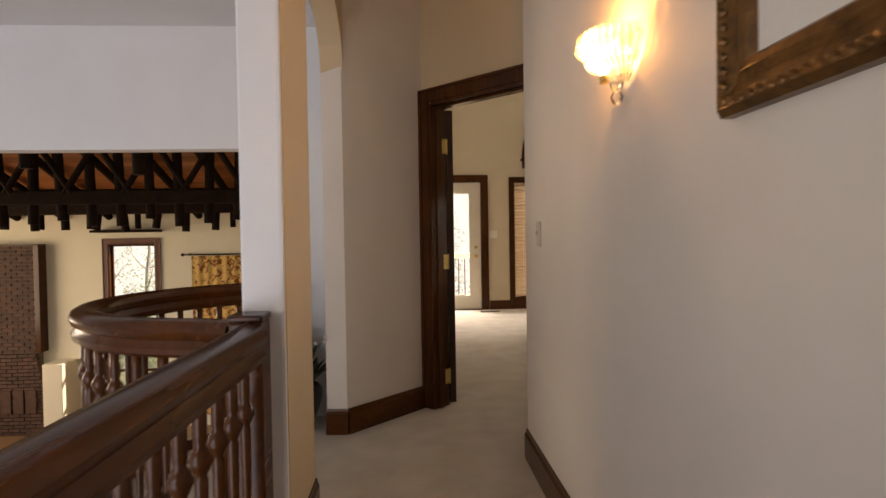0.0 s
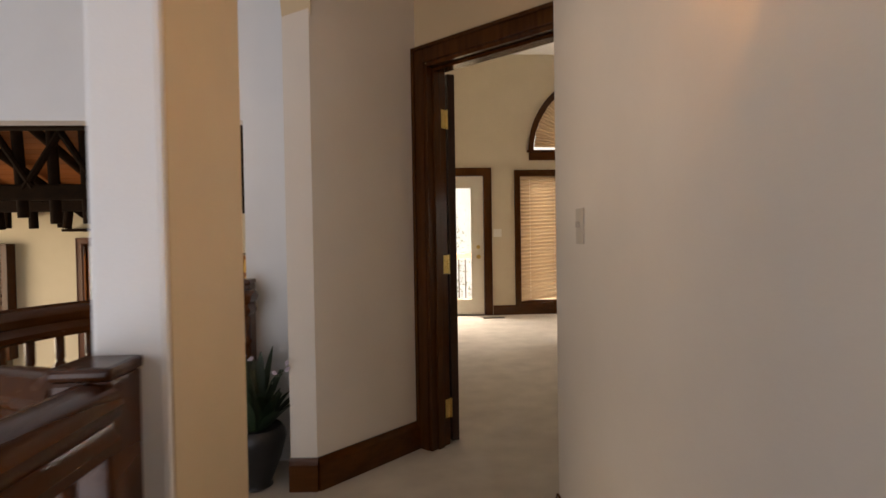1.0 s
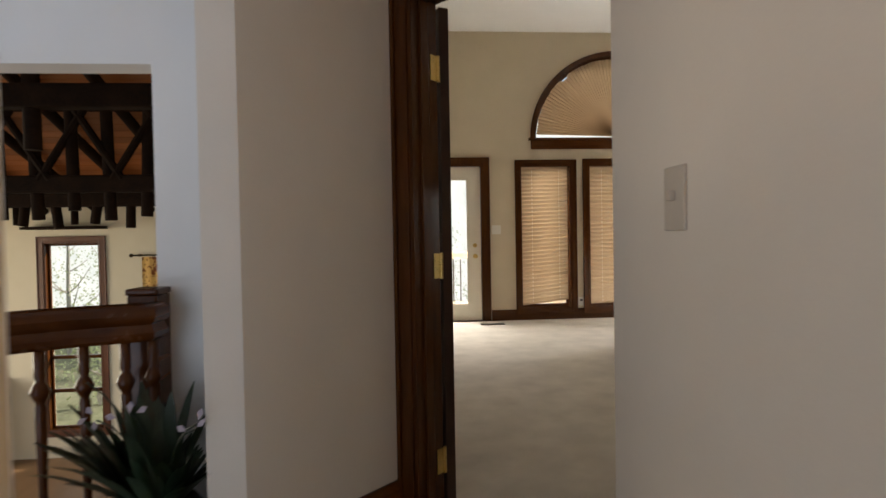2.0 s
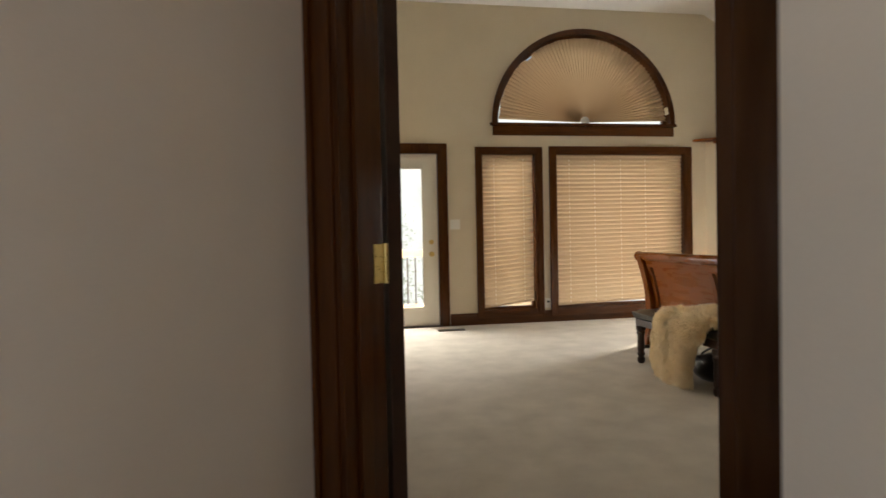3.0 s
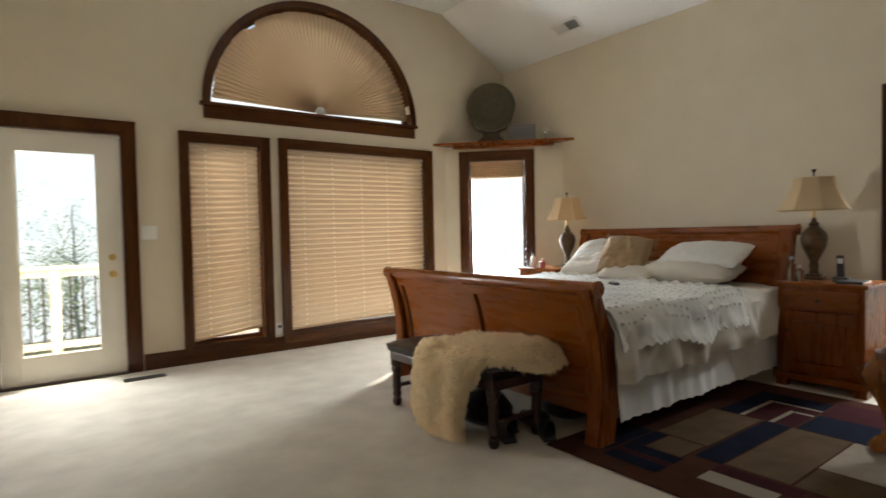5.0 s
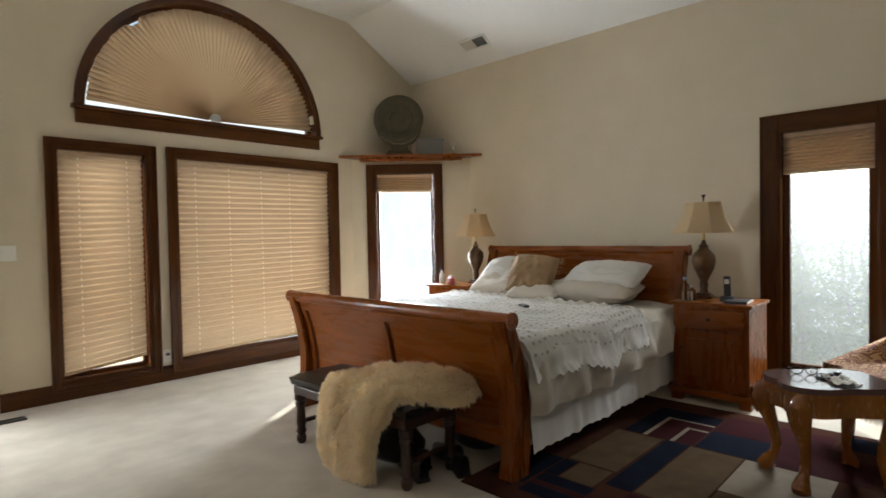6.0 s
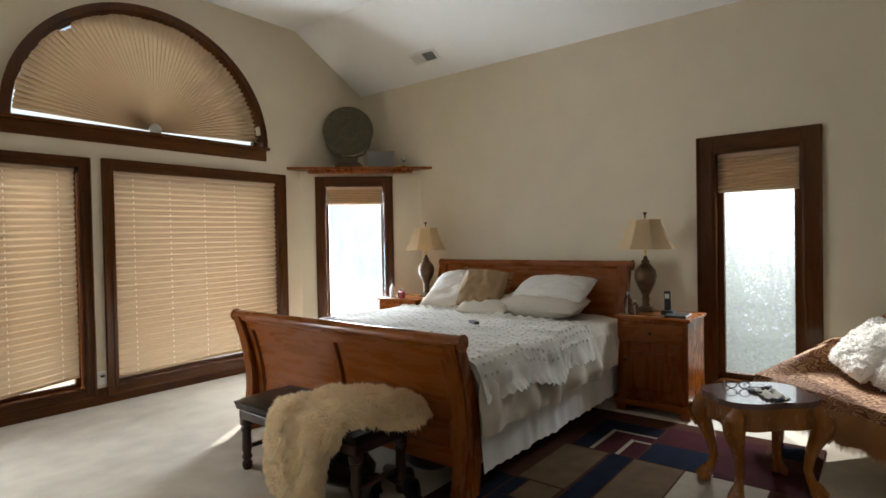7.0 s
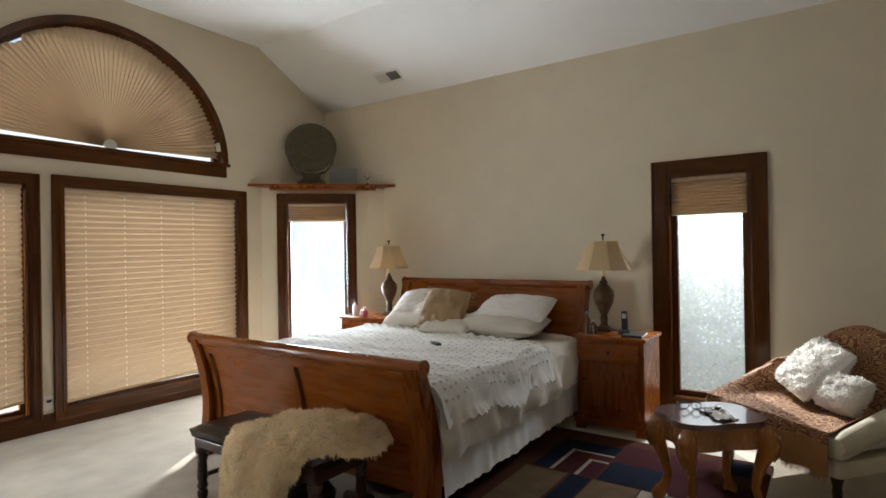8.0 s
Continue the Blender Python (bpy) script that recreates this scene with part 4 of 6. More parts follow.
def sleigh_board(x, top, out, panels, low):
    prof = sleigh_profile(x, top - 0.03, out, 0.0)
    # posts
    for y0, y1 in ((BY0 - 0.015, BY0 + 0.085), (BY1 - 0.085, BY1 + 0.015)):
        bm = bmesh.new()
        prev = None
        for k, (px, z) in enumerate(prof):
            t = 0.05 + 0.035 * (1 - k / 12)
            row = [bm.verts.new(q) for q in ((px - t, y0, z), (px + t * 0.7, y0, z), (px + t * 0.7, y1, z), (px - t, y1, z))]
            if prev:
                for i in range(4):
                    bm.faces.new((prev[i], prev[(i + 1) % 4], row[(i + 1) % 4], row[i]))
            else:
                bm.faces.new(row[::-1])
            prev = row
        bm.faces.new(prev)
        bmesh.ops.recalc_face_normals(bm, faces=bm.faces[:])
        bmesh.ops.bevel(bm, geom=[e for e in bm.edges if abs(e.verts[0].co.z - e.verts[1].co.z) > 0.02], offset=0.008, segments=2, affect="EDGES")
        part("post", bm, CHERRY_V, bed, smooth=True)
    def curve_x(z):
        f = z / (top - 0.03)
        return x + out * (0.085 * f ** 2.4 - 0.05 * math.sin(math.pi * f) * (1 - 0.3 * f))

    def slab(name, ya, yb, za, zb, d0, d1, mat, chamfer=0.005):
        """A board that follows the curve, from ya to yb and za to zb, d0 to d1 proud of it."""
        bm, prev = bmesh.new(), None
        for k in range(13):
            z = za + (zb - za) * k / 12
            row = [bm.verts.new((curve_x(z) + out * d, y, z)) for y, d in ((ya, d0), (ya, d1 - chamfer), (ya + chamfer, d1), (yb - chamfer, d1), (yb, d1 - chamfer), (yb, d0))]
            if prev:
                for i in range(6):
                    bm.faces.new((prev[i], prev[(i + 1) % 6], row[(i + 1) % 6], row[i]))
            else:
                bm.faces.new(row[::-1])
            prev = row
        bm.faces.new(prev)
        bmesh.ops.recalc_face_normals(bm, faces=bm.faces[:])
        part(name, bm, mat, bed, smooth=True)

    zt, zr, zl = top - 0.035, top - 0.13, low + 0.10
    y0, y1 = BY0 + 0.085, BY1 - 0.085
    slab("panel", y0 - 0.05, y1 + 0.05, low, zt, -0.014, 0.006, CHERRY)
    slab("rail", y0, y1, zr, zt, -0.0135, 0.026, CHERRY)
    slab("rail", y0, y1, low, zl, -0.0135, 0.026, CHERRY)
    mids = [y0 + (y1 - y0) * k / panels for k in range(panels + 1)]
    for k, y in enumerate(mids):
        ya, yb = (y, y + 0.055) if k == 0 else (y - 0.055, y) if k == panels else (y - 0.028, y + 0.028)
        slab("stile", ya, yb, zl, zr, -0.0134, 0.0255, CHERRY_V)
        for e in ([yb] if k == 0 else [ya] if k == panels else [ya, yb]):
            slab("bead", e - 0.007, e + 0.007, zl + 0.001, zr - 0.001, 0.0, 0.017, PANEL_EDGE, 0.008)
    # scrolled top roll
    px, z = prof[-1]
    bm = bmesh.new()
    r = 0.038
    section = [(r * math.cos(-2 * math.pi * k / 16), r * math.sin(-2 * math.pi * k / 16)) for k in range(16)]
    sweep([(px + out * 0.005, BY0 - 0.03, z + 0.0), (px + out * 0.005, BY1 + 0.03, z + 0.0)], section, bm)
    part("top_roll", bm, CHERRY, bed, smooth=True)
    for y in (BY0 - 0.034, BY1 + 0.022):
        bm = rod((px + out * 0.005, y, z), (px + out * 0.005, y + 0.012, z), 0.045, 16)
        part("scroll_end", bm, CHERRY, bed, smooth=True)


sleigh_board(BX0 + 0.04, 0.862, -1, 2, 0.14)
sleigh_board(BX1 - 0.08, 1.135, 1, 3, 0.30)
for y in (BY0 + 0.01, BY1 - 0.04):
    part("side_rail", B((BX0 + 0.09, y, 0.17, BX1 - 0.10, y + 0.03, 0.36), bevel=0.005), CHERRY, bed)
part("box_spring", B((BX0 + 0.10, BY0 + 0.06, 0.22, BX1 - 0.12, BY1 - 0.06, 0.42), bevel=0.03), SHEET, bed)
part("mattress", B((BX0 + 0.11, BY0 + 0.05, 0.421, BX1 - 0.12, BY1 - 0.05, 0.665), bevel=0.06), SHEET, bed, "ivory covered mattress", smooth=True)

# bed skirt
sk = thing("bed_skirt", Matrix.Identity(4), "white gathered bed skirt hanging down to the rug", "bed skirt")


def skirt_side(y, s):
    def fn(u, v):
        x = BX0 + 0.13 + (BX1 - BX0 - 0.26) * u
        return (x, y + s * (0.004 + 0.016 * max(0, N(x * 2.4 + v, v * 1.6, 6)) + (0.003 + 0.016 * v) * (0.5 + 0.5 * math.sin(x * 34 + 5 * N(x * 3, 3))) * (0.3 + abs(N(x * 4, 9))) + 0.03 * v), 0.43 - 0.318 * v + 0.004 * math.sin(x * 70) * v + 0.012 * N(x * 5, 1.1) * v)
    return thicken(grid(170, 14, fn), 0.002)


part("skirt_drop", skirt_side(BY0 + 0.015, -1), LINEN, sk, smooth=True)
part("skirt_drop", skirt_side(BY1 - 0.015, 1), LINEN, sk, smooth=True)


def spread(name, label, x0, x1, top, drop, out, mat, amp, ruffle, seed, thick=0.006):
    """A cloth lying over the mattress and hanging down on both sides."""
    ob = thing(name, Matrix.Identity(4), label, "bedding")
    half, cy = (BY1 - BY0) / 2 - 0.045 + out, (BY0 + BY1) / 2
    total = half + drop

    def fn(u, v):
        x = x0 + (x1 - x0) * u * (1 - (0.17 * (1 - v) ** 1.5 if ruffle else 0))
        s = (v * 2 - 1) * total * (1 + 0.05 * N(x * 2.2, seed) + 0.02 * N(x * 6, seed + 3))
        a = abs(s)
        sign = 1 if s > 0 else -1
        fold = N(x * 7, s * 1.2, seed) * amp + N(x * 17, s * 6, seed + 5) * amp * 0.5 + amp * 1.3 * (0.35 - abs(N(x * 3 + s * 2.5, s * 4 - x * 1.5, seed + 8)))
        r = 0.06
        if a < half - r:
            y, z = s, top + fold + 0.02 * N(x * 2, s * 2, seed + 2)
        elif a < half + r * 0.57:
            q = (a - half + r) / r
            q = min(q, math.pi / 2)
            y, z = sign * (half - r + r * math.sin(q)), top - r + r * math.cos(q) + fold * 0.6
        else:
            d = a - half - r * 0.57
            wave = math.sin(x * 19 + seed + 2.0 * N(x * 3, seed)) * (0.013 if ruffle else 0.018) * min(1, d / 0.15)
            y, z = sign * (half + 0.012 + wave + 0.03 * min(1, d / 0.2) + abs(fold) * 1.2 + 0.05 * min(1, d / 0.1) * max(0, N(x * 5 + d * 4, d * 7, seed + 4))), top - r - d
        edge = min(v, 1 - v)
        if ruffle and edge < 0.016:
            z += 0.009 * math.sin(x * 95)
            y += sign * 0.006
        if ruffle and u > 0.965:
            z += 0.012 + 0.010 * math.sin(s * 60)
        return (x, cy + y, z)
    part("cloth", thicken(grid(110, 120, fn), thick), mat, ob, smooth=True)
    return ob, fn


spread("top_sheet", "rumpled ivory sheet hanging over the mattress side", BX0 + 0.065, BX1 - 0.14, 0.685, 0.31, 0.068, SHEET, 0.018, False, 3.3)
cov, cov_at = spread("coverlet", "white dotted coverlet with ruffled edges, rumpled", BX0 + 0.07, BX1 - 0.62, 0.712, 0.20, 0.085, LINEN, 0.014, True, 7.7)
# small embroidered sprigs on the coverlet
bm = bmesh.new()
for i in range(24):
    for j in range(46):
        u, v = (i + 0.5 + 0.5 * (j % 2)) / 25, (j + 0.5) / 46
        o, ou, ov = Vector(cov_at(u, v)), Vector(cov_at(u + 0.004, v)), Vector(cov_at(u, v + 0.004))
        if o.z < 0.5 or not 0.05 < v < 0.95:
            continue
        t1, t2 = (ou - o).normalized(), (ov - o).normalized()
        nn_ = t1.cross(t2).normalized()
        o += nn_ * (0.0078 if nn_.z > -0.2 else -0.0078)
        bm.faces.new([bm.verts.new(o + w) for w in (t1 * 0.014, t1 * 0.006 + t2 * 0.012, t2 * 0.011 - t1 * 0.007, t1 * -0.013, t2 * -0.010 - t1 * 0.002)])
part("embroidery", bm, surface("taupe_thread", (0.36, 0.32, 0.265), (0.46, 0.42, 0.35), 0.9), cov, "small taupe embroidered sprigs")


def pillow(m, w, h, t, mat, label, name="pillow", seed=0.0, rag=0.0):
    """A soft stuffed cushion, lying in its local xy plane."""
    ob = thing(name, m, label, "pillow", "bed pillows")

    def shell(sign):
        def fn(u, v):
            a, b = u * 2 - 1, v * 2 - 1
            pinch = 1 - 0.07 * (1 - abs(a) ** 2) * abs(b) ** 3 - 0.0
            pinch2 = 1 - 0.07 * (1 - abs(b) ** 2) * abs(a) ** 3
            f = (max(0, 1 - abs(a) ** 2.6) * max(0, 1 - abs(b) ** 2.6)) ** 0.42
            z = sign * t / 2 * f * (1 + 0.25 * N(a * 1.6, b * 1.6, seed + sign)) + (0.012 * N(a * 5, b * 5, seed) + 0.03 * (0.3 - abs(N(a * 2.2 + b, b * 3.1 - a, seed + 3)))) * f
            return (a * w / 2 * pinch2 * math.sqrt(1 - 0.16 * b * b), b * h / 2 * pinch * math.sqrt(1 - 0.16 * a * a), z)
        return fn
    bm = grid(26, 26, shell(1))
    grid(26, 26, shell(-1), bm)
    bmesh.ops.remove_doubles(bm, verts=bm.verts[:], dist=0.0008)
    bmesh.ops.recalc_face_normals(bm, faces=bm.faces[:])
    part("cover", bm, mat, ob, smooth=True)
    if rag:
        bm = bmesh.new()
        rr = random.Random(int(seed * 10) + 1)
        for k in range(int(2600 * rag)):
            a, b, sg = rr.uniform(-0.97, 0.97), rr.uniform(-0.97, 0.97), rr.choice((1, 1, -1))
            x, y, z = shell(sg)((a + 1) / 2, (b + 1) / 2)
            d = Vector((rr.uniform(-1, 1), rr.uniform(-1, 1), sg * 0.5)).normalized() * 0.016
            sd = d.cross(Vector((rr.uniform(-1, 1), rr.uniform(-1, 1), 0.3))).normalized() * 0.004
            o = Vector((x, y, z))
            bm.faces.new([bm.verts.new(q) for q in (o - sd, o + sd, o + d * 0.6 + sd * 0.7, o + d, o + d * 0.6 - sd * 0.7)])
        tagged(part("nap", bm, SHAG_FIBRE, ob), kind="stuff")
    return ob


def fringe(ob, w, h, mat, seed):
    bm = bmesh.new()
    rr = random.Random(seed)
    for k in range(120):
        s, side = rr.uniform(-1, 1), rr.choice((-1, 1))
        x, y = side * w / 2, s * h / 2
        e = Vector((side * 0.035, rr.uniform(-0.015, 0.015), -0.012))
        bm.faces.new([bm.verts.new(q) for q in (Vector((x - side * 0.012, y - 0.002, 0)), Vector((x - side * 0.012, y + 0.002, 0)), Vector((x, y, 0)) + e)])
    tagged(part("fringe", bm, mat, ob), kind="stuff")


HB = BX1 - 0.13
pillow(pose(HB - 0.33, 7.12, 0.795, -20, 0, 84), 0.72, 0.48, 0.22, SHEET, "ivory pillow leaning low against the headboard", seed=1)
pillow(pose(HB - 0.17, 7.18, 0.885, -36, 0, 96), 0.70, 0.44, 0.18, LINEN, "white pillow propped behind others", seed=2)
pillow(pose(HB - 0.33, 6.27, 0.785, -8, 0, 92), 0.84, 0.46, 0.17, SHEET, "plump ivory pillow lying on the bed", seed=3)
pillow(pose(HB - 0.19, 6.20, 0.905, -22, 0, 91), 0.70, 0.44, 0.15, LINEN, "white pillow propped against the headboard", seed=4)
pillow(pose(HB - 0.52, 6.68, 0.76, -10, 0, 96), 0.50, 0.30, 0.13, SHEET, "small ivory pillow lying flat", seed=6)
tp = pillow(pose(HB - 0.43, 6.78, 0.90, -58, 0, 100) @ pose(0, 0, 0, 0, 0, -6), 0.46, 0.42, 0.15, TAN_CLOTH, "square tan suede throw pillow with fringe", "throw_pillow", 5)
fringe(tp, 0.46, 0.42, TAN_CLOTH, 3)
rm = thing("remote_control", pose(4.02, 6.32, 0.735, 0, 0, 60), "small black remote control on the coverlet", "remote control")
part("body", B((-0.055, -0.02, 0, 0.055, 0.02, 0.02), bevel=0.006), BLACK, rm)
part("keypad", B((-0.04, -0.013, 0.0202, 0.035, 0.013, 0.0222)), GREY_BOX, rm)

# nightstands


def nightstand(m, label, w=0.52, d=0.46, h=0.74):
    ns = thing("nightstand", m, label, "nightstand", "nightstands")
    part("top", B((-0.02, -w / 2 - 0.02, h - 0.028, d, w / 2 + 0.02, h), bevel=0.008), CHERRY, ns)
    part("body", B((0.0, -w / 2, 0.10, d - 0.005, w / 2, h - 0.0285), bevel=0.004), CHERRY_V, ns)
    part("plinth", prism([(-0.02, -w / 2 - 0.02), (d - 0.005, -w / 2 - 0.02), (d - 0.005, w / 2 + 0.02), (-0.02, w / 2 + 0.02)], 0.055, 0.0995), CHERRY, ns)
    for y in (-w / 2 - 0.015, w / 2 - 0.065):
        for x in (-0.015, d - 0.095):
            part("foot", B((x, y, 0, x + 0.08, y + 0.08, 0.0548), bevel=0.01), CHERRY_V, ns)
    dr = part("drawer", B((-0.016, -w / 2 + 0.035, h - 0.19, -0.0005, w / 2 - 0.035, h - 0.055), bevel=0.005), CHERRY, ns)
    k = lathe([(0.008, 0), (0.006, 0.012), (0.014, 0.02), (0.012, 0.028), (0.003, 0.031)], 12)
    part("knob", placed(k, pose(-0.016, 0, h - 0.12, 0, -90)), BLACK_METAL, dr, smooth=True)
    do = part("door", B((-0.012, -w / 2 + 0.035, 0.125, -0.0005, w / 2 - 0.035, h - 0.205), bevel=0.003), CHERRY_V, ns)
    part("door_panel", B((-0.020, -w / 2 + 0.10, 0.19, -0.0125, w / 2 - 0.10, h - 0.27), bevel=0.008), CHERRY_V, do)
    k = lathe([(0.007, 0), (0.005, 0.012), (0.012, 0.018), (0.010, 0.026), (0.003, 0.028)], 12)
    part("knob", placed(k, pose(-0.0125, w / 2 - 0.065, 0.40, 0, -90)), BLACK_METAL, do, smooth=True)
    return ns


ns1 = nightstand(Matrix.Translation((4.945, 5.345, 0)), "honey pine nightstand with one drawer and a panelled door")
ns2 = copy_thing(ns1, Matrix.Translation((4.97, 7.985, 0)))


def table_lamp(m):
    la = thing("table_lamp", m, "bronze urn table lamp with a tan flared shade", "table lamp", "bedside lamps")
    part("base", B((-0.065, -0.065, 0, 0.065, 0.065, 0.022), (-0.05, -0.05, 0.022, 0.05, 0.05, 0.04), bevel=0.006), LAMP_BASE, la)
    part("urn", lathe([(0.035, 0.04), (0.026, 0.07), (0.032, 0.10), (0.026, 0.13), (0.045, 0.17), (0.075, 0.23), (0.088, 0.29), (0.080, 0.335), (0.05, 0.37), (0.03, 0.39), (0.036, 0.405), (0.02, 0.42), (0.012, 0.45)], 12), LAMP_BASE, la, smooth=True)
    part("neck", lathe([(0.010, 0.45), (0.010, 0.75), (0.006, 0.755)], 10), BRASS, la)
    bm = bmesh.new()
    prev = None
    for k in range(9):
        f = k / 8
        r = 0.125 + 0.095 * (1 - f) ** 1.5
        z = 0.505 + 0.235 * f
        row = []
        for i in range(8):
            a = math.pi / 4 * i + math.pi / 8
            q = r * (1.0 if i % 2 == 0 else 1.0)
            row.append(bm.verts.new((q * math.cos(a) * 1.05, q * math.sin(a) * 1.05, z)))
        if prev:
            for i in range(8):
                bm.faces.new((prev[i], prev[(i + 1) % 8], row[(i + 1) % 8], row[i]))
        prev = row
    part("shade", thicken(bm, 0.003), SHADE, la, "tan cloth bell shade")
    part("finial", lathe([(0.004, 0.74), (0.007, 0.755), (0.005, 0.77), (0.010, 0.785), (0.018, 0.80), (0.002, 0.802)], 10), BLACK_METAL, la, smooth=True)
    return la


lp = table_lamp(pose(5.24, 5.48, 0.7405, 0, 0, 10))
copy_thing(lp, pose(5.28, 7.83, 0.7405, 0, 0, -8))


def bottle(x, y, h, r, mat, name, label, cap=PLASTIC):
    b = thing(name, Matrix.Translation((x, y, 0.7405)), label, name.replace("_", " "))
    part("body", lathe([(r * 0.9, 0), (r, 0.01), (r, h * 0.65), (r * 0.4, h * 0.8), (r * 0.4, h * 0.9)], 16), mat, b, smooth=True)
    part("cap", lathe([(r * 0.45, h * 0.9), (r * 0.45, h), (r * 0.3, h + 0.002)], 12), cap, b)


RED = surface("red_plastic", (0.30, 0.03, 0.03), (0.42, 0.06, 0.06), 0.4)
BLUE = surface("blue_label", (0.25, 0.35, 0.55), (0.5, 0.58, 0.7), 0.4)
bottle(5.06, 5.56, 0.17, 0.03, CLEAR, "water_bottle", "clear plastic water bottle on the nightstand", BLUE)
bottle(5.04, 5.50, 0.11, 0.028, CLEAR, "drinking_glass", "clear drinking glass on the nightstand")
bottle(5.06, 8.13, 0.16, 0.026, PLASTIC, "lotion_bottle", "white lotion bottle with a dark cap", BLACK)
bottle(5.02, 7.95, 0.10, 0.03, RED, "red_tin", "small red tin on the nightstand")
bottle(5.08, 8.03, 0.09, 0.03, BLACK, "black_jar", "small black jar on the nightstand", BLACK)
ph = thing("cordless_phone", pose(5.14, 5.28, 0.7405, 0, 0, 5), "dark cordless phone standing in its cradle", "phone")
part("cradle", B((-0.05, -0.045, 0, 0.05, 0.045, 0.035), bevel=0.01), BLACK, ph)
part("handset", placed(B((-0.013, -0.024, 0.0, 0.013, 0.024, 0.15), bevel=0.008), pose(0.0, 0, 0.0355, 0, -8)), BLACK, ph)
part("screen", placed(B((-0.0155, -0.016, 0.095, -0.0135, 0.016, 0.13)), pose(0.0, 0, 0.0355, 0, -8)), PLASTIC, ph)
bk = thing("notebook", pose(5.08, 5.19, 0.7405, 0, 0, 4), "black notebook lying flat on the nightstand", "book")
part("cover", B((-0.11, -0.075, 0, 0.11, 0.075, 0.018), bevel=0.003), BLACK, bk)
part("pages", B((-0.106, -0.078, 0.003, 0.106, -0.0752, 0.015)), PAPER, bk)

# bench with fleece at the foot of the bed
bench = thing("bench", pose(2.735, 6.50, 0), "dark turned-leg bench with a black leather seat", "bench")
bw, bl = 0.42, 1.06
seat = grid(10, 24, lambda u, v: ((u - 0.5) * bw, (v - 0.5) * bl, 0.410 + 0.03 * (max(0, 1 - (2 * u - 1) ** 6) * max(0, 1 - (2 * v - 1) ** 10)) ** 0.6 + 0.006 * N(u * 6, v * 12)))
part("seat", thicken(seat, 0.05), LEATHER, bench, smooth=True)
part("apron", B((-bw / 2 + 0.02, -bl / 2 + 0.02, 0.305, bw / 2 - 0.02, bl / 2 - 0.02, 0.3595), bevel=0.006), BENCH_WOOD, bench)
LEG = [(0.022, 0.0), (0.03, 0.02), (0.03, 0.05), (0.022, 0.06), (0.032, 0.085), (0.024, 0.11), (0.030, 0.14), (0.026, 0.25), (0.036, 0.28), (0.030, 0.30), (0.038, 0.31), (0.038, 0.3495)]
for x in (-bw / 2 + 0.05, bw / 2 - 0.05):
    for y in (-bl / 2 + 0.05, bl / 2 - 0.05):
        part("leg", lathe([(r, z * 0.872) for r, z in LEG], 14, at=(x, y, 0)), BENCH_WOOD, bench, smooth=True)
for y in (-bl / 2 + 0.05, bl / 2 - 0.05):
    part("stretcher", rod((-bw / 2 + 0.07, y, 0.13), (bw / 2 - 0.07, y, 0.13), 0.014), BENCH_WOOD, bench)

fl = thing("fleece_throw", pose(2.735, 6.35, 0), "cream long-haired sheepskin draped over the bench", "sheepskin")


def fleece_at(u, v):
    """Sheepskin surface: u along the drape (0 low in front, 1 behind), v along the bench."""
    s = -0.64 + 1.0 * u
    front = max(0, min(1, (-0.12 - s) / 0.25))
    c0 = -0.10 + 0.13 * front
    corner = 0.15 * max(0, 1 - abs(s + 0.10) / 0.2)
    w0 = 0.38 - 0.15 * front + 0.05 * N(s * 4, 2.0) - 0.10 * max(0, (s - 0.18) / 0.18)
    q2 = 2 * v - 1
    y = c0 + q2 * w0 * (1 + 0.14 * N(s * 5, 7.0 + q2)) + corner * (0.5 - 0.5 * q2)
    edge = math.sqrt(max(0, 1 - abs(q2) ** 3))
    puff = 0.008 + 0.050 * edge + 0.030 * N(s * 5, y * 5) + 0.030 * (0.45 - abs(N(y * 6 + 0.6 * s, s * 1.8, 3))) * edge
    top = 0.447
    if s > -0.17:
        return Vector((s, y, top - 0.05 * (1 - edge) + puff)), Vector((0, q2 * 0.5, 1)).normalized()
    d = -0.17 - s
    q = min(d / 0.07, math.pi / 2)
    x = -0.17 - 0.05 * math.sin(q) - 0.05 * d
    z = top - 0.05 + 0.05 * math.cos(q) - max(0, d - 0.11)
    nrm = Vector((-math.sin(q), q2 * 0.45, math.cos(q) + 0.02)).normalized()
    return Vector((x, y, max(z, 0.025))) + nrm * puff, nrm


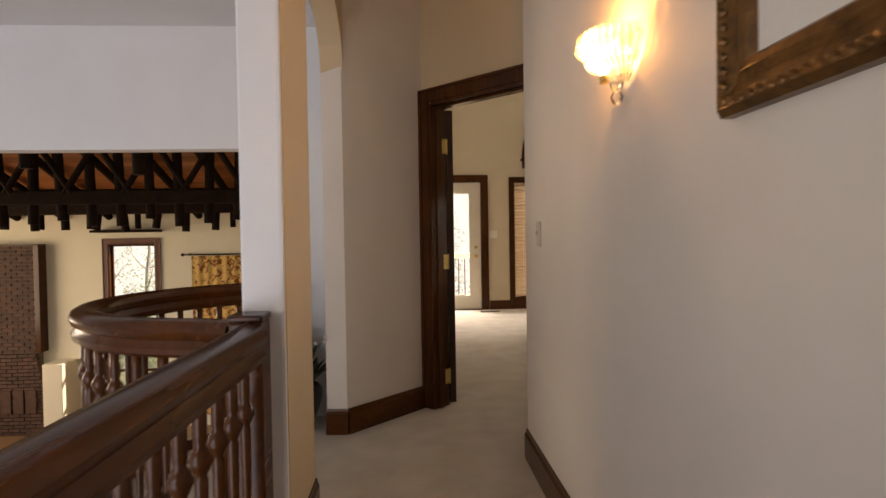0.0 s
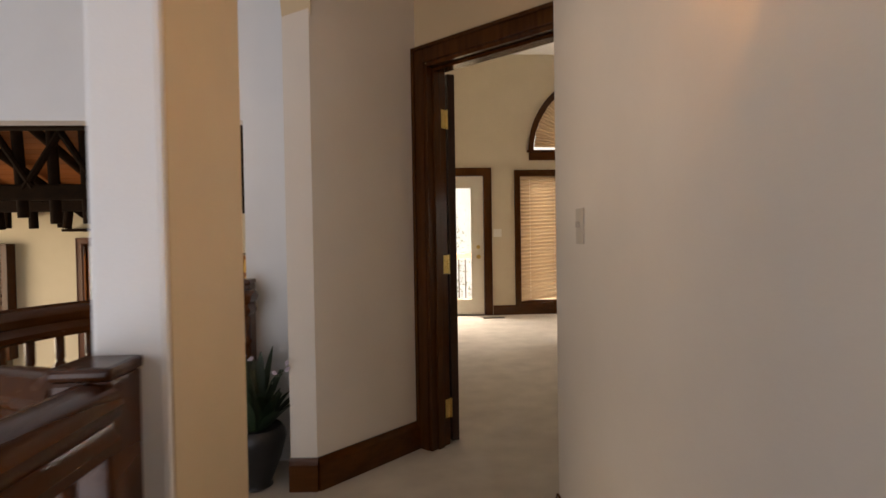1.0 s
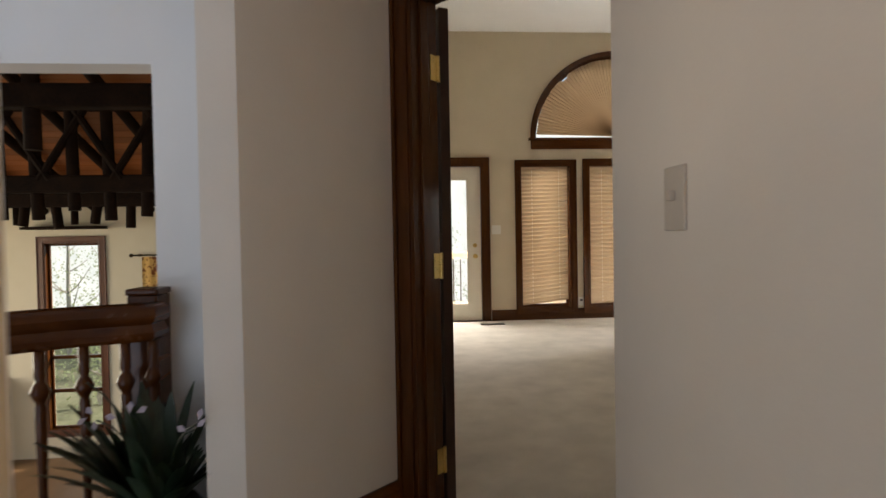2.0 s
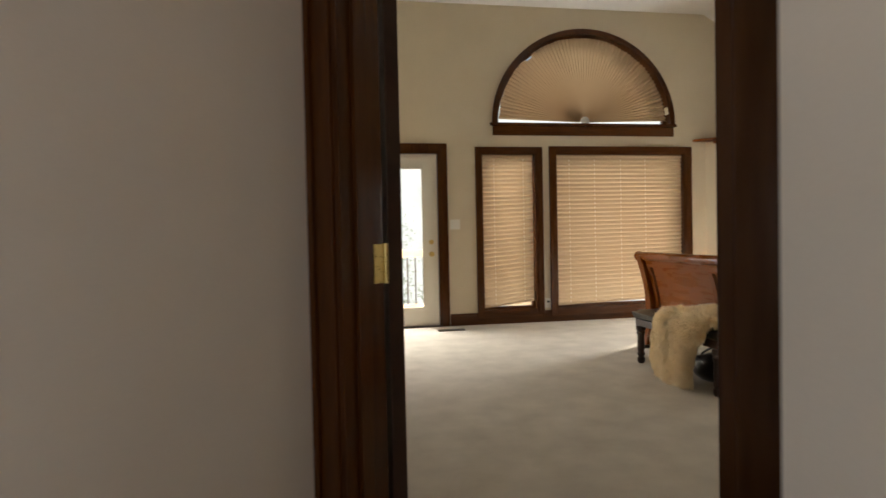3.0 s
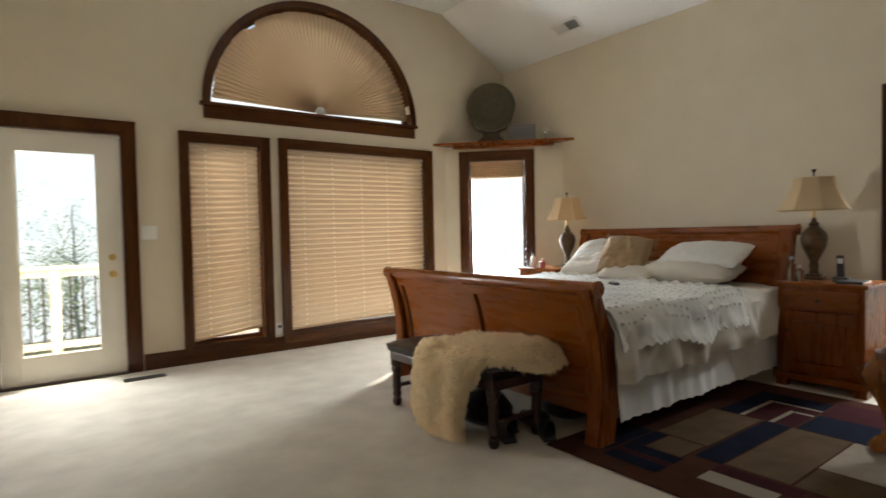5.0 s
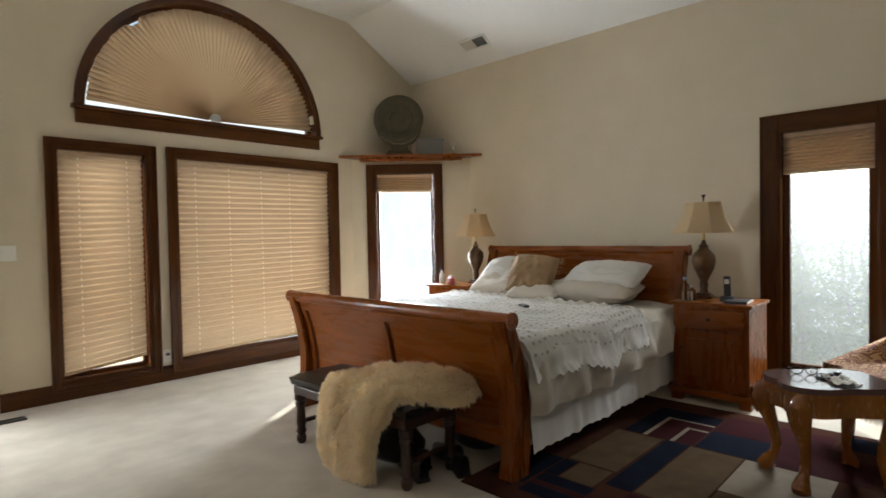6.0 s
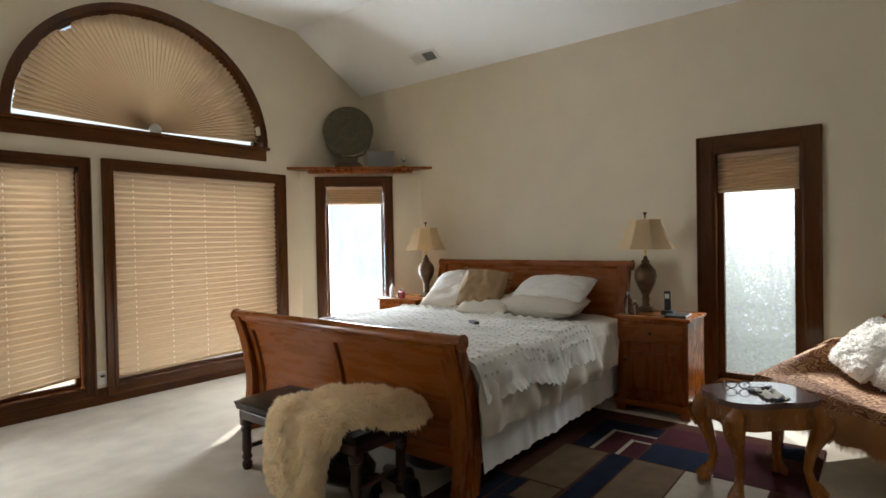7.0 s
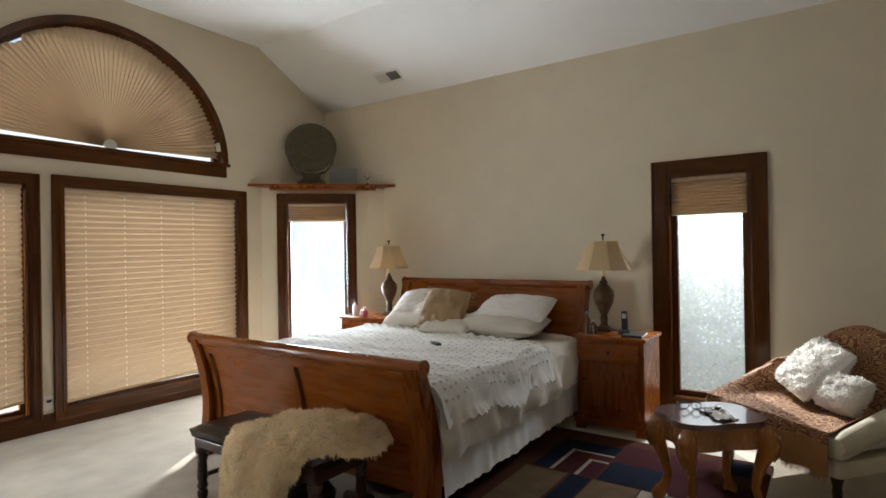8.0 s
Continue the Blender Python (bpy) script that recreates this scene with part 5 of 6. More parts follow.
bm = grid(44, 36, lambda u, v: fleece_at(u, v)[0] - fleece_at(u, v)[1] * 0.014)
part("hide", thicken(bm, 0.012), FLEECE, fl, smooth=True)
rr = random.Random(11)
verts, faces = [], []
for k in range(60000):
    u, v = rr.random(), rr.random()
    p, nrm = fleece_at(u, v)
    out = Vector((0, 0, 0))
    if abs(2 * v - 1) > 0.92:
        out += Vector((0, 0.6 if v > 0.5 else -0.6, -0.6))
    if u < 0.04:
        out += Vector((0, 0, -1.3))
    clump = Vector((N(p.x * 17, p.y * 17, 1 + p.z * 17), N(p.x * 17, p.y * 17, 5 + p.z * 17), N(p.x * 17, p.y * 17, 9 + p.z * 17)))
    d = (nrm * 0.6 + out + clump * 0.75 + Vector((-0.25 + rr.uniform(-.3, .3), rr.uniform(-.3, .3), rr.uniform(-.9, -0.1)))).normalized()
    side = d.cross(Vector((rr.uniform(-1, 1), rr.uniform(-1, 1), rr.uniform(-1, 1)))).normalized() * rr.uniform(0.0018, 0.0032)
    ln = rr.uniform(0.028, 0.046)
    p = p - nrm * 0.014
    a, b, c = p, p + d * ln * 0.6, p + d * ln - nrm * 0.004 + clump * 0.006
    n0 = len(verts)
    verts += [a - side, a + side, b + side * 0.8, b - side * 0.8, c]
    faces += [(n0, n0 + 1, n0 + 2, n0 + 3), (n0 + 3, n0 + 2, n0 + 4)]
me = bpy.data.meshes.new("wool")
me.from_pydata(verts, [], faces)
me.materials.append(WOOL)
wool = new("wool", me)
wool.parent = fl
tagged(wool, "long cream wool tufts", kind="stuff")

# shoes and a bag under the bench


def shoe(x, y, rz, mat, label):
    s = thing("shoe", pose(x, y, 0, 0, 0, rz), label, "shoe", "shoes under the bench")
    part("sole", B((-0.13, -0.04, 0, 0.13, 0.04, 0.02), bevel=0.012), BLACK, s)
    bm = grid(14, 10, lambda u, v: (-0.125 + 0.25 * u, 0.038 * math.cos(math.pi * v) * (1 - 0.25 * abs(2 * u - 1) ** 3), 0.02 + (0.10 - 0.06 * u) * math.sin(math.pi * v) ** 0.6))
    part("upper", thicken(bm, 0.003), mat, s, smooth=True)


shoe(2.72, 6.12, 70, LEATHER, "black leather shoe on the carpet under the bench")
shoe(2.80, 6.22, 85, LEATHER, "black leather shoe on the carpet under the bench")
shoe(2.92, 5.99, 60, BLACK, "black trainer on the carpet beside the bed foot")
shoe(2.98, 6.12, 75, LEATHER, "black leather shoe pushed against the bed foot")


def slumped_bag(m, label, size):
    bag = thing("bag", m, label, "bag")
    bm = bmesh.new()
    bmesh.ops.create_icosphere(bm, subdivisions=3, radius=0.14)
    for v in bm.verts:
        v.co = Vector((v.co.x * 0.95, v.co.y * 1.3, max(v.co.z * 0.8, -0.09) + 0.09)) * (1 + 0.12 * N(v.co.x * 12, v.co.y * 12, v.co.z * 12)) * size
        v.co.z = max(v.co.z, 0.001)
    part("body", bm, LEATHER, bag, smooth=True)
    part("strap", sweep([(0.0, (-0.12 + 0.24 * k / 10) * size, (0.17 + 0.06 * math.sin(math.pi * k / 10)) * size) for k in range(11)], disc_section(0.008, 8)), BLACK, bag)


slumped_bag(pose(2.80, 6.36, 0, 0, 0, 15), "slumped black bag under the bench", 1.0)
# second bag added to darken the gap: clutter and shade in one shape
slumped_bag(pose(3.25, 6.13, 0, 0, 0, 4), "low black bag shape for the clutter and shade under the bed foot", 0.95)

# rug
rug = thing("area_rug", Matrix.Identity(4), "geometric block rug in rust, tan, navy and burgundy", "rug")
part("backing", B((2.81, 4.26, 0.0005, 4.84, 5.87, 0.010), bevel=0.003), surface("rug_rust", (0.034, 0.012, 0.007), (0.062, 0.023, 0.013), 0.95, 8, 300, 0.5, spec=0.05), rug)
NAVY = surface("rug_navy", (0.004, 0.0055, 0.012), (0.009, 0.012, 0.024), 0.95, 8, 300, 0.5, spec=0.05)
TANW = surface("rug_tan", (0.068, 0.043, 0.023), (0.115, 0.074, 0.043), 0.95, 8, 300, 0.5, spec=0.05)
CREAM = surface("rug_cream", (0.20, 0.165, 0.125), (0.29, 0.24, 0.185), 0.95, 8, 300, 0.5, spec=0.05)
BURG = surface("rug_burgundy", (0.026, 0.0055, 0.007), (0.048, 0.011, 0.013), 0.95, 8, 300, 0.5, spec=0.05)
RUG = [(2.93, 5.31, 3.03, 5.60, NAVY), (3.04, 5.31, 3.07, 5.60, BURG), (3.08, 5.31, 3.17, 5.60, NAVY), (3.0, 5.62, 3.40, 5.82, NAVY), (3.18, 5.33, 3.40, 5.52, TANW), (3.42, 5.32, 4.02, 5.60, TANW), (3.18, 5.53, 3.40, 5.61, NAVY),
       (3.255, 5.165, 4.03, 5.30, NAVY), (3.27, 4.875, 4.02, 5.155, TANW), (3.03, 4.86, 3.145, 5.165, CREAM), (3.155, 4.80, 3.245, 5.165, BURG), (2.95, 4.40, 3.20, 4.78, NAVY),
       (4.04, 5.455, 4.455, 5.57, NAVY), (4.46, 5.155, 4.63, 5.57, NAVY), (4.04, 5.425, 4.455, 5.45, CREAM), (4.43, 5.155, 4.455, 5.42, CREAM), (4.04, 5.29, 4.425, 5.42, BURG), (4.335, 5.155, 4.425, 5.285, BURG), (4.04, 5.26, 4.33, 5.285, CREAM), (4.305, 5.155, 4.33, 5.255, CREAM), (4.05, 5.155, 4.30, 5.255, BURG),
       (4.035, 4.81, 4.36, 5.14, NAVY), (4.37, 4.55, 4.70, 5.14, BURG), (3.55, 4.45, 4.02, 4.865, CREAM), (4.035, 4.32, 4.36, 4.80, BURG), (3.27, 4.32, 3.54, 4.86, TANW), (4.54, 4.32, 4.78, 4.52, NAVY)]
for x0, y0, x1, y1, mt in RUG:
    part("woven_block", B((x0, y0, 0.0102, x1, y1, 0.0112)), mt, rug)

# side table with cabriole legs
tb = thing("side_table", pose(4.03, 4.50, 0.0, 0, 0, -48), "golden oak side table with carved cabriole legs and glossy top", "side table")
tb.scale = (0.93, 0.93, 1.0)
TZ = 0.0127


def lobed(w, d, z0, z1, r):
    pts = []
    for k in range(64):
        a = 2 * math.pi * k / 64
        c, s = math.cos(a), math.sin(a)
        p = 3.2
        q = (abs(c) ** p + abs(s) ** p) ** (-1 / p)
        q *= 1 + r * math.cos(4 * a) + 0.4 * r * math.cos(8 * a)
        pts.append((w / 2 * q * c, d / 2 * q * s))
    return prism(pts, z0, z1)


part("table_top", lobed(0.56, 0.43, 0.488, 0.517, -0.035), OAK_TOP, tb, "dark polished top", smooth=True)
part("top_edge", lobed(0.545, 0.415, 0.472, 0.4878, -0.035), OAK, tb, smooth=True)
part("apron", lobed(0.51, 0.38, 0.370, 0.4718, -0.055), OAK, tb, smooth=True)
for sx in (-1, 1):
    for sy in (-1, 1):
        d = Vector((sx * 0.8, sy * 0.6, 0)).normalized()
        base = Vector((sx * 0.20, sy * 0.135, 0))
        pts, sc_ = [], []
        for f, o, s in ((0, 0.035, 1.5), (0.05, 0.045, 1.55), (0.10, 0.03, 1.25), (0.18, 0.005, 0.85), (0.3, -0.01, 0.8), (0.45, 0.0, 0.95), (0.6, 0.022, 1.25), (0.74, 0.05, 1.75), (0.84, 0.062, 2.0), (0.93, 0.045, 1.8), (1.0, 0.015, 1.5)):
            pts.append(base + d * o + Vector((0, 0, TZ + f * (0.46 - TZ))))
            sc_.append(s)
        part("leg", sweep(pts, disc_section(0.029, 12), None, Vector((0, 1, 0)), sc_), OAK, tb, "carved cabriole leg", smooth=True)
        for j in (-1, 0, 1):
            t = Vector((-d.y, d.x, 0)) * 0.014 * j
            p0 = base + d * 0.112 + t + Vector((0, 0, 0.43))
            part("carving", sweep([p0 + Vector((0, 0, 0)), p0 + d * 0.008 + Vector((0, 0, -0.04)), p0 - d * 0.005 + Vector((0, 0, -0.09)), p0 - d * 0.03 + t * 0.3 + Vector((0, 0, -0.13))], disc_section(0.007, 8), None, Vector((0, 1, 0)), [0.6, 1.1, 0.9, 0.4]), OAK, tb, smooth=True)
gl = thing("eyeglasses", pose(4.05, 4.60, 0.5175, 0, 0, 20), "dark-rimmed eyeglasses lying on the table", "glasses")
for y in (-0.032, 0.032):
    part("rim", sweep([(0.0, y + 0.026 * math.cos(a), 0.022 + 0.020 * math.sin(a)) for a in [2 * math.pi * k / 18 for k in range(19)]], disc_section(0.003, 6)), BLACK, gl)
    part("temple", rod((0, y * 1.8, 0.03), (0.13, y * 1.6, 0.006), 0.003, 6), BLACK, gl)
part("bridge", rod((0, -0.008, 0.026), (0, 0.008, 0.026), 0.003, 6), BLACK, gl)
cb = thing("cable", Matrix.Translation((4.05, 4.48, 0.5175)), "black cable bundled on the table top", "cable")
rr = random.Random(8)
part("cord", sweep([(0.075 * math.cos(k * 0.5) * (1 - k / 70), 0.07 * math.sin(k * 0.5) * (1 - k / 90), 0.005 + 0.006 * (k % 7) / 7) for k in range(48)], disc_section(0.004, 6)), BLACK, cb)
part("plug", B((0.03, -0.03, 0.0, 0.075, 0.0, 0.025), bevel=0.005), BLACK, cb)
pk = thing("plastic_pouch", pose(3.98, 4.44, 0.5175, 0, 0, 30), "crumpled clear plastic pouch on the table", "pouch")
bm = grid(14, 14, lambda u, v: ((u - .5) * 0.16, (v - .5) * 0.10, 0.004 + 0.022 * max(0, N(u * 5, v * 5, 2) + 0.35)))
part("sheet", thicken(bm, 0.001), PLASTIC, pk)
pn = thing("pen", pose(3.93, 4.38, 0.5215, 0, 0, -30), "slim black pen lying on the table", "pen")
part("barrel", rod((-0.06, 0, 0), (0.05, 0, 0), 0.004, 8), BLACK, pn)
part("tip", placed(lathe([(0.0039, 0), (0.001, 0.012)], 8), pose(0.05, 0, 0, 0, 90)), BRASS, pn)

# armchair with a paisley throw
M_CH = pose(4.755, 4.038, 0, 0, 0, -128.7)
IVORY_CLOTH = surface("ivory_upholstery", (0.50, 0.44, 0.34), (0.62, 0.56, 0.45), 0.9, 8, 200, 0.3)
ch = thing("armchair", M_CH, "ivory armchair with a rounded back, mostly covered", "armchair")


def back_top(x):
    """Height of the rounded back across the chair."""
    return 0.885 - 0.27 * min(1.0, abs(x) / 0.46) ** 1.7


def arm_lift(x, y):
    """Rise of the low arms above the seat, higher towards the back."""
    side = max(0.0, min(1.0, (abs(x) - 0.33) / 0.09))
    return 0.17 * side * side * (3 - 2 * side) * max(0.0, min(1.0, (y + 0.36) / 0.60))


part("seat_base", B((-0.42, -0.34, 0.20, 0.42, 0.36, 0.30), bevel=0.03), IVORY_CLOTH, ch)
seat = grid(24, 14, lambda u, v: ((u - .5) * 0.88, -0.365 + 0.66 * v, 0.425 + arm_lift((u - .5) * 0.88, -0.365 + 0.66 * v)))
part("seat_cushion", thicken(seat, 0.11), IVORY_CLOTH, ch, smooth=True)
back = grid(24, 14, lambda u, v: ((u - .5) * 0.92, 0.40 + 0.13 * v - 0.05 * (2 * u - 1) ** 2, 0.36 + (back_top((u - .5) * 0.92) - 0.39) * v))
part("backrest", thicken(back, 0.10), IVORY_CLOTH, ch, smooth=True)
for sx in (-1, 1):
    pts = [(sx * 0.435, -0.37 + 0.07 * k, 0.39 + 0.165 * min(1.0, k / 8.5)) for k in range(10)]
    part("arm", sweep(pts, disc_section(0.055, 12), scales=[0.75] + [1.0] * 9), IVORY_CLOTH, ch, "rounded ivory arm roll", smooth=True)
    for y in (-0.28, 0.30):
        leg = part("leg", lathe([(0.014, 0.03), (0.020, 0.05), (0.026, 0.12), (0.022, 0.14), (0.034, 0.199)], 12, at=(sx * 0.36, y, 0)), BENCH_WOOD, ch, smooth=True)
        part("caster", rod((sx * 0.36 - 0.009, y, 0.019), (sx * 0.36 + 0.009, y, 0.019), 0.0185, 14), BLACK_METAL, leg)
th = thing("throw_blanket", M_CH, "rust and tan paisley throw draped over the armchair", "throw blanket")


def throw_at(u, v):
    x = -0.03 + (u - .5) * 0.87
    side = max(0, abs(x) - 0.455)
    s = v * 1.62
    if s < 0.23:
        y, z = -0.388 - 0.012 * math.sin(x * 17) - 0.008 * math.sin(x * 41), 0.225 + s
    elif s < 0.87:
        y, z = -0.385 + (s - 0.23) * 1.0, 0.452 + 0.010 * N(x * 5, s * 5)
        z += arm_lift(x, y) * 1.15
    elif s < 1.40:
        q = (s - 0.87) / 0.53
        y, z = 0.255 + 0.14 * q - 0.05 * (2.1 * x) ** 2 * (0.3 + 0.7 * q), 0.452 + arm_lift(x, 0.26) * 1.15 * (1 - q) + (back_top(x) + 0.02 - 0.452) * q
    else:
        q = (s - 1.40) / 0.22
        y, z = 0.395 - 0.05 * (2.1 * x) ** 2 + 0.14 * q, back_top(x) + 0.02 + 0.012 * math.sin(math.pi * q) - 0.06 * q * q
    z += 0.010 * N(x * 6, s * 6, 3) + 0.008 * (0.3 - abs(N(x * 3 + s, s * 4, 9))) - side * 2.2
    return (x, y, z)


part("paisley_field", thicken(grid(44, 60, lambda u, v: throw_at(0.01 + 0.98 * u, 0.10 + 0.90 * v)), 0.006), PAISLEY, th, smooth=True)
part("border", thicken(grid(44, 10, lambda u, v: Vector(throw_at(0.01 + 0.98 * u, 0.10 * v)) + Vector((0, -0.003, 0))), 0.006), THROW_TAN, th, "plain tan fringed border", smooth=True)
bm = bmesh.new()
for k in range(170):
    x, y, z = throw_at(0.01 + 0.98 * k / 170, 0.0)
    bm.faces.new([bm.verts.new(q) for q in ((x - 0.003, y, z + 0.004), (x + 0.003, y, z + 0.004), (x + 0.003 * math.sin(k), y - 0.003, z - 0.05 - 0.008 * math.sin(k * 2.3)))])
tagged(part("fringe", bm, THROW_TAN, th), kind="stuff")
pillow(M_CH @ pose(-0.09, 0.11, 0.65, 46, 0, -22) @ pose(0, 0, 0, 0, 0, -8), 0.46, 0.43, 0.15, SHAG, "white shaggy square cushion on the armchair", "cushion", 12, 1.3)
pillow(M_CH @ pose(0.19, 0.0, 0.565, 50, 0, -10), 0.28, 0.25, 0.15, SHAG, "small white shaggy cushion on the armchair", "cushion", 13, 0.6)

# things on the corner ledge
pt = thing("display_plate", Matrix.Translation((5.17, 8.90, 2.2005)) @ R45, "large dark bronze plate on a stand", "decorative plate")
plate = lathe([(0.02, 0.0), (0.10, 0.004), (0.105, 0.012), (0.20, 0.016), (0.22, 0.028), (0.285, 0.034), (0.295, 0.03), (0.29, 0.02), (0.21, 0.012), (0.10, -0.004), (0.02, -0.008)], 48)
part("plate", placed(plate, pose(0, 0.0, 0.445, 82)), BRONZE_PLATE, pt, smooth=True)
for r in (0.06, 0.16, 0.245):
    ringp = [(r * math.cos(2 * math.pi * k / 40), r * math.sin(2 * math.pi * k / 40), 0.022 + 0.05 * r) for k in range(41)]
    part("raised_ring", placed(sweep(ringp, disc_section(0.005, 6)), pose(0, 0.0, 0.445, 82)), BRONZE_PLATE, pt)
part("stand_base", B((-0.16, -0.07, 0.0, 0.16, 0.07, 0.05), (-0.13, -0.055, 0.05, 0.13, 0.055, 0.075), bevel=0.008), BLACK_METAL, pt)
part("stand_block", B((-0.10, -0.03, 0.075, 0.10, 0.05, 0.15), bevel=0.01), BRONZE_PLATE, pt)
for sx in (-1, 1):
    part("arm", sweep([(sx * 0.08, -0.02, 0.14), (sx * 0.17, -0.035, 0.17), (sx * 0.23, -0.045, 0.25), (sx * 0.255, -0.03, 0.30), (sx * 0.25, -0.06, 0.32)], disc_section(0.012, 8), None, Vector((0, 1, 0)), [1.4, 1, 0.9, 0.7, 0.5]), BRONZE_PLATE, pt, smooth=True)
gb = thing("cardboard_box", Matrix.Translation((5.36, 8.57, 2.2005)) @ R45, "flat grey box leaning in the corner", "box")
part("box_body", B((-0.16, -0.04, 0, 0.16, 0.04, 0.19), bevel=0.004), GREY_BOX, gb)
part("lid", B((-0.163, -0.043, 0.165, 0.163, 0.043, 0.194), bevel=0.003), GREY_BOX, gb)
gt = thing("glass_figurine", Matrix.Translation((5.50, 8.33, 2.2005)), "small clear glass ornament on the ledge", "ornament")
part("body", lathe([(0.03, 0.0), (0.032, 0.008), (0.008, 0.02), (0.006, 0.06), (0.03, 0.09), (0.036, 0.13), (0.03, 0.15)], 16), CLEAR, gt, smooth=True)

# ceiling vent, floor register
sl = math.atan2(CEIL - EAVE, EAST - RIDGE_X)
cv = thing("ceiling_vent", Matrix.Translation((5.40, 7.90, CEIL - (5.40 - RIDGE_X) * math.tan(sl) - 0.001)) @ Matrix.Rotation(sl, 4, "Y"), "white metal air vent in the sloped ceiling", "vent")
part("frame", B((-0.08, -0.18, -0.012, 0.08, -0.155, 0), (-0.08, 0.155, -0.012, 0.08, 0.18, 0), (-0.08, -0.155, -0.012, -0.06, 0.155, 0), (0.06, -0.155, -0.012, 0.08, 0.155, 0)), PLASTIC, cv)
part("backing", B((-0.06, -0.155, -0.002, 0.06, 0.155, -0.0005)), BLACK, cv)
for k in range(12):
    y = -0.142 + 0.0258 * k
    part("slat", placed(B((-0.06, -0.009, -0.0008, 0.06, 0.009, 0.0008)), pose(0, y, -0.007, 40 if k < 6 else -40)), PLASTIC, cv)
fv = thing("floor_register", Matrix.Translation((1.36, 8.92, 0.0)), "dark bronze floor register set in the carpet", "vent")
part("frame", B((-0.15, -0.05, 0.0005, 0.15, -0.038, 0.007), (-0.15, 0.038, 0.0005, 0.15, 0.05, 0.007), (-0.15, -0.038, 0.0005, -0.138, 0.038, 0.007), (0.138, -0.038, 0.0005, 0.15, 0.038, 0.007)), BLACK_METAL, fv)
part("backing", B((-0.138, -0.038, 0.0005, 0.138, 0.038, 0.002)), BLACK, fv)
for k in range(12):
    part("slat", B((-0.132 + 0.0235 * k, -0.037, 0.002, -0.123 + 0.0235 * k, 0.037, 0.006)), BLACK_METAL, fv)

# dresser and what stands on it
dz, dy0, dy1, dxf = 0.955, 6.28, 7.75, 0.38
ds = thing("dresser", Matrix.Translation((0, 0, 0)), "red-brown wooden dresser with a bowed drawer front", "dresser")


def bow(y):
    q = (y - dy0) / (dy1 - dy0)
    return dxf - 0.03 + 0.05 * math.sin(math.pi * q) ** 2


def bowed(y0, y1, z0, z1, back, front, n=16):
    pts = [(back, y0)] + [(bow(y0 + (y1 - y0) * k / n) + front, y0 + (y1 - y0) * k / n) for k in range(n + 1)] + [(back, y1)]
    return prism(pts, z0, z1)


part("top", bowed(dy0 - 0.02, dy1 + 0.02, dz - 0.03, dz, WEST + 0.02, 0.03), OAK_TOP, ds, "polished dark top")
part("body", bowed(dy0, dy1, 0.10, dz - 0.0305, WEST + 0.03, 0.0), RED_WOOD, ds)
part("plinth", bowed(dy0 - 0.012, dy1 + 0.012, 0.0, 0.0995, WEST + 0.025, 0.015), RED_WOOD, ds)
part("end_panel", B((WEST + 0.10, dy0 - 0.008, 0.16, dxf - 0.10, dy0 - 0.0005, 0.50), (WEST + 0.10, dy0 - 0.008, 0.56, dxf - 0.10, dy0 - 0.0005, dz - 0.10), bevel=0.003), RED_WOOD, ds)
for c in range(2):
    for r in range(4):
        a, b = dy0 + 0.05 + c * 0.70, dy0 + 0.05 + c * 0.70 + 0.67
        z0 = 0.13 + r * 0.20
        d = part("drawer", bowed(a, b, z0, z0 + 0.18, WEST + 0.3, 0.016), CHERRY, ds)
        for y in (a + 0.16, b - 0.16):
            part("pull", sweep([(bow(y) + 0.0165, y - 0.045, z0 + 0.10), (bow(y) + 0.04, y - 0.035, z0 + 0.085), (bow(y) + 0.045, y, z0 + 0.078), (bow(y) + 0.04, y + 0.035, z0 + 0.085), (bow(y) + 0.0165, y + 0.045, z0 + 0.10)], disc_section(0.006, 8)), BLACK_METAL, d)
jb = thing("jewelry_box", pose(0.10, 7.32, dz + 0.0005, 0, 0, 5), "black box with a brushed metal rim on the dresser", "box")
part("box_body", B((-0.13, -0.10, 0, 0.13, 0.10, 0.09), bevel=0.005), GREY_BOX, jb)
part("lid", B((-0.132, -0.102, 0.0905, 0.132, 0.102, 0.165), bevel=0.006), BLACK, jb)
for k, (x, y, rz) in enumerate(((0.22, 6.78, 20), (0.18, 7.00, -10))):
    f = thing("photo_frame", pose(x, y, dz + 0.0005, 0, 0, rz), "small silver photo frame standing on the dresser", "photo frame", "photo frames")
    part("frame", placed(B((-0.07, -0.006, 0, 0.07, 0.006, 0.16), bevel=0.003), pose(0, 0, 0, -14)), surface("silver_rim", (0.45, 0.46, 0.5), (0.6, 0.62, 0.66), 0.3, metal=0.8), f)
    part("print", placed(B((-0.055, -0.008, 0.015, 0.055, -0.0062, 0.145)), pose(0, 0, 0, -14)), BLUE, f)
    part("strut", placed(B((-0.01, 0.0, 0.0, 0.01, 0.004, 0.12)), pose(0, 0.055, 0, 22)), BLACK, f)
vp = thing("potted_plant", Matrix.Translation((0.06, 6.95, dz + 0.0005)), "bushy olive-leaved plant in an ivory vase on the dresser", "plant")
part("pot", lathe([(0.045, 0.0), (0.05, 0.01), (0.075, 0.10), (0.07, 0.20), (0.045, 0.27), (0.055, 0.30), (0.045, 0.298), (0.036, 0.27)], 20), PLASTIC, vp, "ivory vase", smooth=True)
bm = bmesh.new()
rr = random.Random(21)
